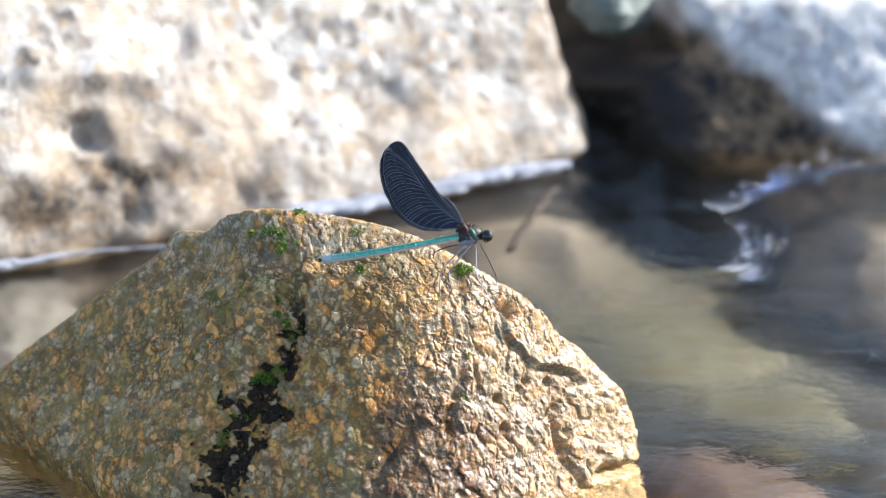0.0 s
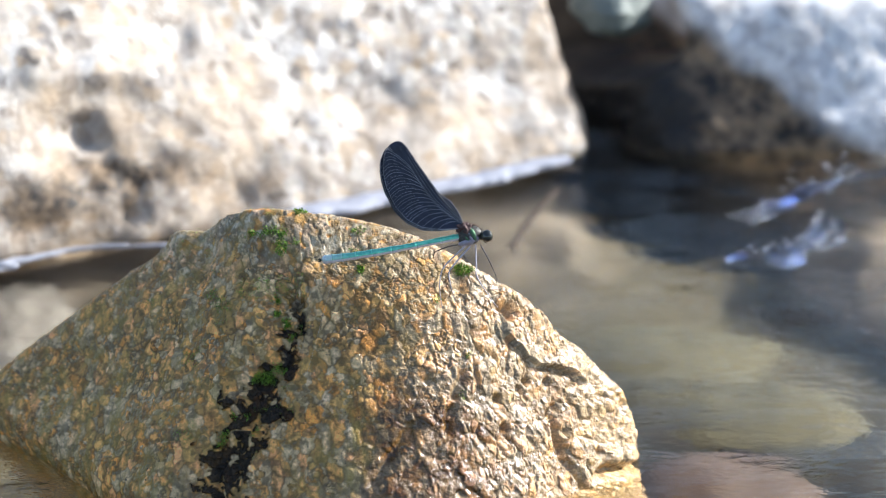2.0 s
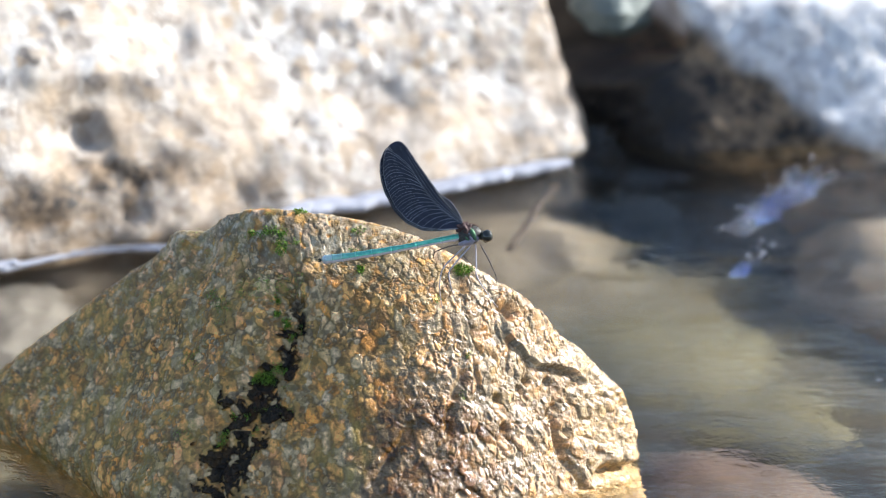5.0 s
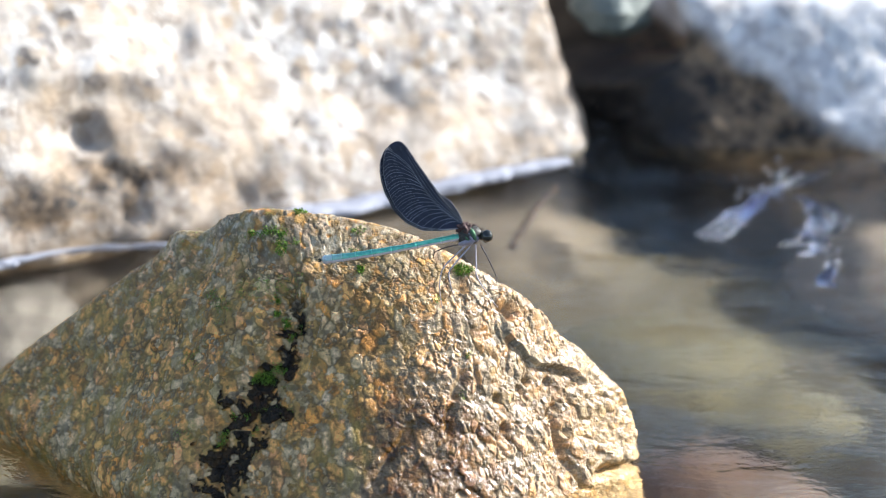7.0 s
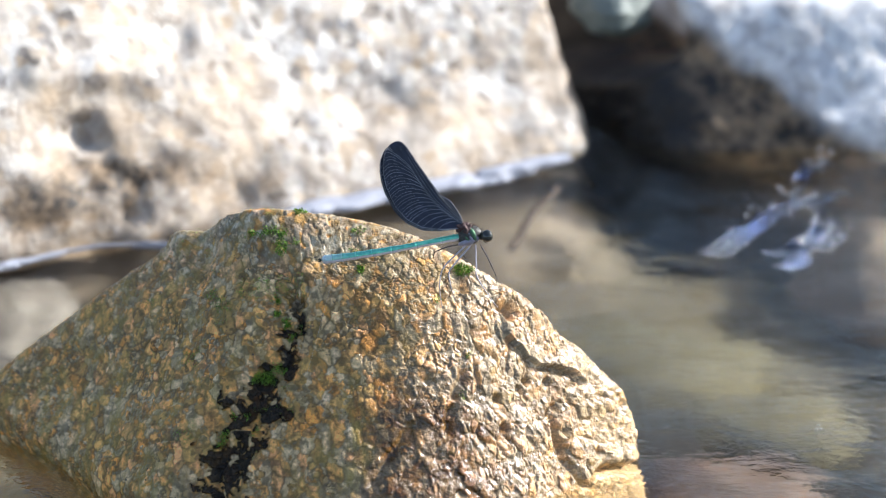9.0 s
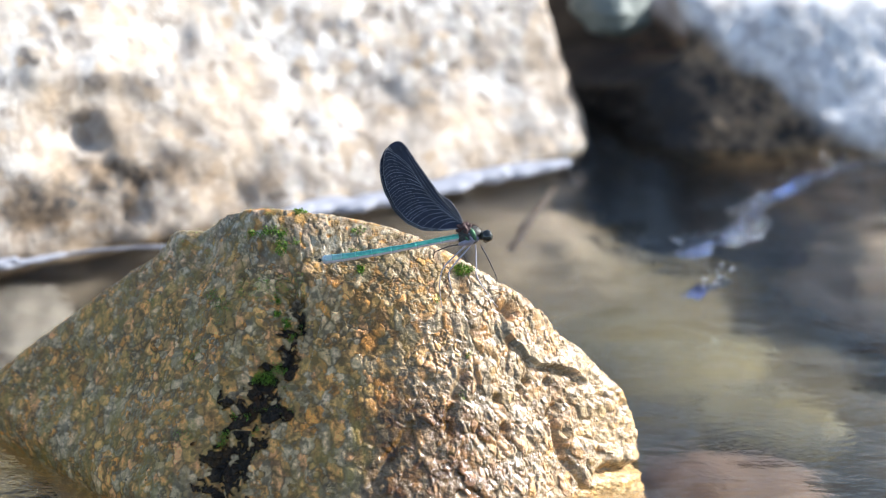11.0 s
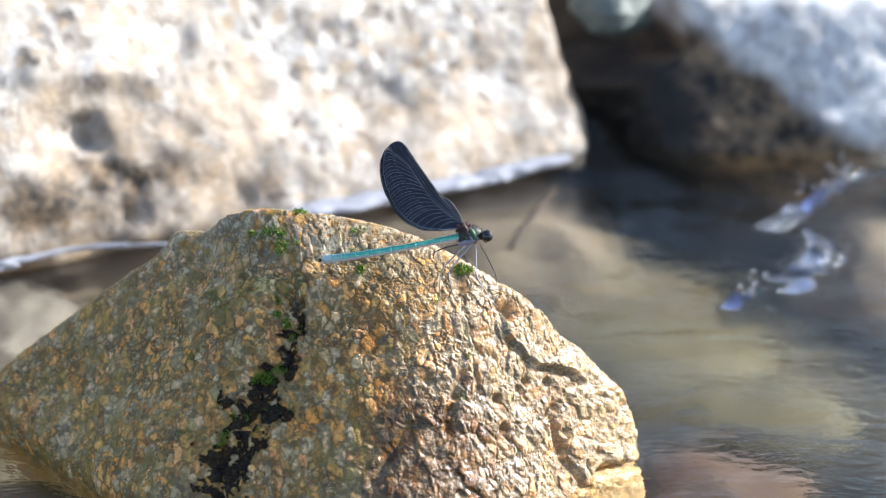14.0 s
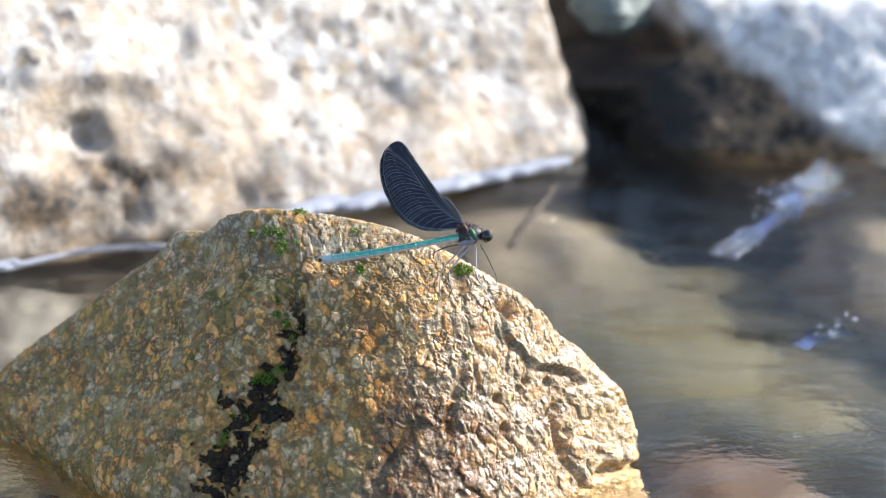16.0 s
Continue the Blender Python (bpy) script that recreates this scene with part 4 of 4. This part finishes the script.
    for name, dy, turn, length, lead, narrow, lean in (("hind_wing", -0.0010, -0.6, 0.0358, WING_LEAD, 1.0, 2.0),
                                                       ("fore_wing", -0.0004, -0.4, 0.0358, [(0.0, 0.004), (0.12, 0.045), (0.25, 0.066), (0.36, 0.030)] + WING_LEAD[4:], 0.92, 1.2),
                                                       ("fore_wing", 0.0006, 2.2, 0.0358, WING_LEAD, 0.98, -1.0),
                                                       ("hind_wing", 0.0013, 3.4, 0.0354, WING_LEAD, 1.0, -2.0)):
        spin = Matrix.Rotation(radians(180 + 46.7), 4, "Y") @ Matrix.Diagonal((1, 1, -1, 1))
        m = Matrix.Translation(root + Vector((0, dy, 0))) @ Matrix.Rotation(radians(-turn), 4, "Y") @ spin @ Matrix.Rotation(radians(-lean), 4, "Z")
        wing(fly, name, m, length, lead, narrow, "black veined " + name.replace("_", ""))
    # legs
    for way, colour in (([(0.0058, 0.0016, -0.0005), (0.0018, 0.0008, 0.0005), (-0.0014, -0.0004, 0.0008), (-0.0028, -0.0012, 0.0010), (-0.0031, -0.0030, 0.0015)], LEG_DARK),
                        ([(0.0072, 0.0010, -0.002), (0.0012, -0.0048, -0.003), (-0.0006, -0.0080, -0.0028), (-0.0011, -0.0130, -0.002), (-0.0002, -0.0196, None)], LEG),
                        ([(0.0088, 0.0008, -0.002), (0.0036, -0.0050, -0.0035), (0.0019, -0.0078, -0.003), (0.0025, -0.0118, -0.002), (0.0042, -0.0183, None)], LEG),
                        ([(0.0106, 0.0014, -0.002), (0.0108, -0.0060, -0.003), (0.0110, -0.0088, -0.003), (0.0142, -0.0142, -0.001), (0.0181, -0.0193, None)], LEG),
                        ([(0.0122, 0.0014, 0.001), (0.0146, -0.0030, 0.0), (0.0163, -0.0066, 0.0), (0.0172, -0.0088, 0.0), (0.0176, -0.0112, None)], LEG_DARK),
                        ([(0.0088, 0.0008, 0.002), (0.0068, -0.0014, 0.002), (0.0074, -0.0030, 0.002), (0.0088, -0.0040, None)], LEG_DARK)):
        pts = []
        for x, z, dy in way:
            pts.append(skin_at(x, z) + Vector((0, -0.0002, 0)) if dy is None else Vector((x, y0 + dy, z)))
        count = 22
        smooth_line = bent(pts, count)
        leg = part("leg", tube(bmesh.new(), smooth_line, [0.00026 - 0.00016 * k / count for k in range(count)], 7), colour, fly, "thin dark jointed leg")
        spines = bmesh.new()
        for k in range(8, count - 1):
            for s in (-1, 1):
                c = smooth_line[k]
                tube(spines, [c, c + Vector((s * 0.0005, -0.0001, -0.00025))], [0.00002, 0.00001], 4)
        part("spine_fringe", spines, colour, leg)
    return fly


damselfly()


# ---- lapping water along the pale boulder, and broken crests of the current ----
def lumpy_strip(bm, pts, wide, high, seed, sides=12, rough=0.7):
    """One low, uneven roll of water along a line."""
    length = sum((Vector(b) - Vector(a)).length for a, b in zip(pts[:-1], pts[1:]))
    count = max(8, int(length / 0.0011))
    line = bent(pts, count)
    rings = []
    for k, q in enumerate(line):
        along = (line[min(k + 1, count - 1)] - line[max(k - 1, 0)]).normalized()
        across = along.cross(Vector((0, 0, 1))).normalized()
        t = k / (count - 1)
        taper = 0.12 + 0.88 * math.sin(math.pi * t) ** 0.25 if 0 < t < 1 else 0.12
        big = taper * (1 + rough * noise.noise(Vector((seed * 1.7, k * 0.09, 0))))
        shift = across * wide * 1.5 * rough * noise.noise(Vector((seed * 3.1, k * 0.17, 5)))
        ring = []
        for j in range(sides):
            a = 2 * math.pi * j / sides
            r = big * (1 + 0.65 * rough * noise.noise(Vector((math.cos(a) * 1.3, math.sin(a) * 1.3, k * 0.16 + seed))))
            ring.append(bm.verts.new(q + shift + across * (wide * r * math.cos(a)) + Vector((0, 0, high * r * math.sin(a)))))
        rings.append(ring)
    for r1, r2 in zip(rings[:-1], rings[1:]):
        for j in range(sides):
            bm.faces.new((r1[j], r1[(j + 1) % sides], r2[(j + 1) % sides], r2[j]))
    bm.faces.new(rings[0][::-1])
    bm.faces.new(rings[-1])
    return bm


# shoreline of the pale boulder
SHORE = [(-0.1900, 0.1600), (-0.1683, 0.1670), (-0.1560, 0.1730), (-0.1376, 0.1830), (-0.1161, 0.1870), (-0.0985, 0.1880), (-0.0772, 0.1980),
         (-0.0583, 0.2192), (-0.0499, 0.2265), (-0.0322, 0.2330), (0.0036, 0.2530), (0.0265, 0.2665), (0.0520, 0.2812)]
LAPS = []
shore_line = bent([(x, y, 0.0035) for x, y in SHORE], 45)
for k in range(11):
    seg = shore_line[max(0, 4 * k - 2):4 * k + 7]
    mid = seg[len(seg) // 2]
    lap = part("water_lap", lumpy_strip(bmesh.new(), [q - mid for q in seg], (0.0024, 0.0018, 0.0008, 0.0006, 0.0010, 0.0030, 0.0055, 0.0066, 0.0062, 0.0048, 0.0040)[k], 0.0024 if k > 5 else (0.0014 if k < 2 else 0.0007), 600 + k, 12, 0.20 if k > 5 else 0.5), LAP)
    lap.matrix_world = Matrix.Translation(mid)
    tagged(lap, "bright rim of water lapping against the pale boulder", "water", "laps along the pale boulder")
    LAPS.append((lap, mid))


def ridge(length, wide, tall, off, bend, seed):
    """A closed, rippled hump of water, its rim sunk below the surface."""
    nu, nv = max(20, int(length / 0.0011)), 22
    bm = bmesh.new()
    tops, bottoms = [], []
    for i in range(nu + 1):
        u = 2 * i / nu - 1
        top, bottom = [], []
        for j in range(nv + 1):
            v = 2 * j / nv - 1
            ragged = 1 + 0.55 * noise.noise(Vector((u * length * 60, seed, 3)))
            x, y = 0.5 * length * u, off + bend * u * u + wide * v * ragged
            round_off = max(0.0, 1 - abs(u) ** 3) * max(0.0, 1 - v * v)
            q = Vector((x * 130, y * 190, seed * 1.3))
            h = tall * (1.1 * noise.noise(q * 0.6) + 0.8 * noise.noise(q * 1.5) + 0.45 * noise.noise(q * 3.1) + 0.12)
            top.append(bm.verts.new((x, y, -0.0045 + round_off * (0.0048 + h))))
            bottom.append(bm.verts.new((x, y, -0.0060 - 0.0010 * round_off)))
        tops.append(top)
        bottoms.append(bottom)
    for i in range(nu):
        for j in range(nv):
            bm.faces.new((tops[i][j], tops[i + 1][j], tops[i + 1][j + 1], tops[i][j + 1]))
            bm.faces.new((bottoms[i][j], bottoms[i][j + 1], bottoms[i + 1][j + 1], bottoms[i + 1][j]))
    rim = [(i, 0) for i in range(nu)] + [(nu, j) for j in range(nv)] + [(i, nv) for i in range(nu, 0, -1)] + [(0, j) for j in range(nv, 0, -1)]
    for (i, j), (k, m) in zip(rim, rim[1:] + rim[:1]):
        bm.faces.new((tops[i][j], bottoms[i][j], bottoms[k][m], tops[k][m]))
    return bm


def wave_crest(seed, length, label):
    thing = empty("wave_crest", pose(0, 0, 0))
    tagged(thing, label, "wave", "broken crests of the current")
    rnd = random.Random(seed)
    k_wide = min(1.0, length / 0.05)
    for k in range(5 if length > 0.02 else 0):
        bm = ridge(length * rnd.uniform(0.28, 0.62), rnd.uniform(0.0018, 0.0036) * k_wide, 0.0022 * k_wide, rnd.uniform(-0.0055, 0.0055) * k_wide, rnd.uniform(-0.007, 0.007) * k_wide, seed + 7 * k)
        bm.transform(pose(length * rnd.uniform(-0.32, 0.32), 0, 0, 0, 0, rnd.uniform(-20, 20)))
        part("crest", bm, CREST, thing, "glassy bluish water ridge").visible_shadow = False
    # small white beads added in place of sun glints
    for k in range(max(3, int(length * 220))):
        c = Vector((length * rnd.triangular(-0.48, 0.52, 0.2), rnd.gauss(0, 0.0055 * k_wide), 0.0022))
        r = rnd.uniform(0.0002, 0.0007)
        part("glint", ball(bmesh.new(), c, (r * rnd.uniform(1.0, 1.9), r, r * 0.7), rnd.uniform(-0.4, 0.4), 10, 7, 0.5, rnd.random() * 9), GLINT, thing, "white bead standing in for a sun glint")
    return thing


CRESTS = [wave_crest(701, 0.090, "long glassy wave crest with white glint beads in the current"),
          wave_crest(702, 0.062, "glassy wave crest with white glint beads in the current"),
          wave_crest(703, 0.034, "short sparkling wave crest in the current"),
          wave_crest(704, 0.012, "tiny sparkling wavelet on the calmer water")]

def motions():
    walk(water, [(0.0, pose(0, 0, 0)), (16.0, pose(-16 * FLOW, 0, 0))])
    walk(CRESTS[0], [(0.0, pose(0.137, 0.271, 0, 0, 0, 40)), (0.5, pose(0.123, 0.227, 0, 0, 0, 60)), (1.0, pose(0.133, 0.256, -0.0018, 0, 0, 65)),
                      (1.5, pose(0.144, 0.271, 0, 0, 0, 60)), (2.0, pose(0.141, 0.26, -0.0022, 0, 0, 50)), (2.5, pose(0.142, 0.289, 0, 0, 0, 60)),
                      (3.0, pose(0.153, 0.256, 0, 0, 0, 40)), (3.5, pose(0.12, 0.217, 0, 0, 0, 65)), (4.0, pose(0.152, 0.256, 0, 0, 0, 60)),
                      (6.5, pose(0.096, 0.236, 0, 0, 0, 58)), (7.0, pose(0.121, 0.246, 0, 0, 0, 62)), (7.5, pose(0.127, 0.235, 0, 0, 0, 58)),
                      (8.0, pose(0.144, 0.265, 0, 0, 0, 55)), (8.5, pose(0.161, 0.241, 0, 0, 0, 68)), (9.0, pose(0.123, 0.226, 0, 0, 0, 58)),
                      (11.5, pose(0.143, 0.276, -0.0030, 0, 0, 50)), (12.0, pose(0.141, 0.236, 0, 0, 0, 62)), (12.5, pose(0.148, 0.248, 0, 0, 0, 60)),
                      (13.0, pose(0.122, 0.26, 0, 0, 0, 45)), (13.5, pose(0.14, 0.281, 0, 0, 0, 70)), (14.0, pose(0.146, 0.251, 0, 0, 0, 60)),
                      (14.5, pose(0.148, 0.236, 0, 0, 0, 70)), (15.0, pose(0.135, 0.226, 0, 0, 0, 58)), (15.5, pose(0.126, 0.226, 0, 0, 0, 60)),
                      (16.0, pose(0.126, 0.226, 0, 0, 0, 60))])
    walk(CRESTS[1], [(0.0, pose(0.123, 0.194, 0, 0, 0, 85)), (0.5, pose(0.149, 0.26, 0, 0, 0, 50)), (1.0, pose(0.139, 0.28, -0.0015, 0, 0, 60)),
                      (1.5, pose(0.156, 0.212, 0, 0, 0, 60)), (2.0, pose(0.144, 0.205, -0.0022, 0, 0, 60)), (2.5, pose(0.155, 0.251, 0, 0, 0, 60)),
                      (3.0, pose(0.137, 0.246, -0.0015, 0, 0, 30)), (3.5, pose(0.139, 0.248, 0, 0, 0, 65)), (4.0, pose(0.137, 0.229, 0, 0, 0, 70)),
                      (6.5, pose(0.144, 0.286, 0, 0, 0, 50)), (7.0, pose(0.15, 0.217, 0, 0, 0, 80)), (7.5, pose(0.095, 0.2, 0, 0, 0, 50)),
                      (8.0, pose(0.163, 0.226, 0, 0, 0, 60)), (8.5, pose(0.088, 0.163, -0.0032, 0, 0, 10)), (9.0, pose(0.145, 0.203, 0, 0, 0, 65)),
                      (11.5, pose(0.107, 0.217, -0.0024, 0, 0, 45)), (12.0, pose(0.123, 0.256, 0, 0, 0, 50)), (12.5, pose(0.122, 0.198, 0, 0, 0, 30)),
                      (13.0, pose(0.147, 0.286, 0, 0, 0, 50)), (13.5, pose(0.148, 0.203, 0, 0, 0, 70)), (14.0, pose(0.143, 0.18, 0, 0, 0, 70)),
                      (14.5, pose(0.14, 0.26, 0, 0, 0, 60)), (15.0, pose(0.159, 0.267, 0, 0, 0, 50)), (15.5, pose(0.15, 0.267, 0, 0, 0, 60)),
                      (16.0, pose(0.149, 0.266, 0, 0, 0, 60))])
    walk(CRESTS[2], [(0.0, pose(0.146, 0.28, 0, 0, 0, 30)), (0.5, pose(0.152, 0.16, 0, 0, 0, 60)), (1.0, pose(0.136, 0.159, 0, 0, 0, 60)),
                      (1.5, pose(0.124, 0.18, 0, 0, 0, 20)), (2.0, pose(0.123, 0.19, 0, 0, 0, 20)), (2.5, pose(0.12, 0.15, 0, 0, 0, 70)),
                      (3.0, pose(0.14, 0.15, 0, 0, 0, 70)), (3.5, pose(0.111, 0.171, 0, 0, 0, 30)), (4.0, pose(0.119, 0.176, 0, 0, 0, 60)),
                      (6.5, pose(0.122, 0.198, 0, 0, 0, 60)), (7.0, pose(0.148, 0.176, 0, 0, 0, 80)), (7.5, pose(0.142, 0.289, 0, 0, 0, 60)),
                      (8.0, pose(0.12, 0.188, 0, 0, 0, 70)), (8.5, pose(0.158, 0.138, 0, 0, 0, 70)), (9.0, pose(0.153, 0.286, 0, 0, 0, 60)),
                      (11.5, pose(0.098, 0.146, 0, 0, 0, 50)), (12.0, pose(0.159, 0.273, 0, 0, 0, 40)), (12.5, pose(0.161, 0.296, 0, 0, 0, 60)),
                      (13.0, pose(0.122, 0.176, 0, 0, 0, 80)), (13.5, pose(0.127, 0.154, 0, 0, 0, 10)), (14.0, pose(0.115, 0.154, 0, 0, 0, 60)),
                      (14.5, pose(0.113, 0.171, 0, 0, 0, 20)), (15.0, pose(0.117, 0.151, 0, 0, 0, 10)), (15.5, pose(0.142, 0.114, 0, 0, 0, 40)),
                      (16.0, pose(0.142, 0.114, 0, 0, 0, 40))])
    walk(CRESTS[3], [(0.0, pose(0.151, 0.086, 0, 0, 0, 40)), (1.0, pose(0.152, 0.096, 0, 0, 0, 40)), (2.0, pose(0.151, 0.106, 0, 0, 0, 50)),
                      (3.0, pose(0.138, 0.122, 0, 0, 0, 60)), (4.0, pose(0.152, 0.061, 0, 0, 0, 20)), (6.5, pose(0.14, 0.106, 0, 0, 0, 60)),
                      (7.0, pose(0.136, 0.127, 0, 0, 0, 50)), (8.5, pose(0.157, 0.122, 0, 0, 0, 40)), (9.0, pose(0.125, 0.024, 0, 0, 0, 20)),
                      (11.5, pose(0.095, 0.106, 0, 0, 0, 40)), (12.0, pose(0.142, 0.101, 0, 0, 0, 40)), (13.0, pose(0.122, 0.056, 0, 0, 0, 20)),
                      (14.0, pose(0.118, 0.127, 0, 0, 0, 50)), (15.0, pose(0.134, 0.106, 0, 0, 0, 60)), (15.5, pose(0.118, 0.017, 0, 0, 0, 30)),
                      (16.0, pose(0.117, 0.017, 0, 0, 0, 30))])
    rnd = random.Random(5)
    for lap, mid in LAPS:
        phase = rnd.uniform(0, 6.28)
        walk(lap, [(t * 0.5, pose(mid.x, mid.y + 0.0012 * math.sin(1.9 * t + phase), mid.z + 0.0010 * math.sin(2.6 * t + 2 * phase))) for t in range(33)])


motions()
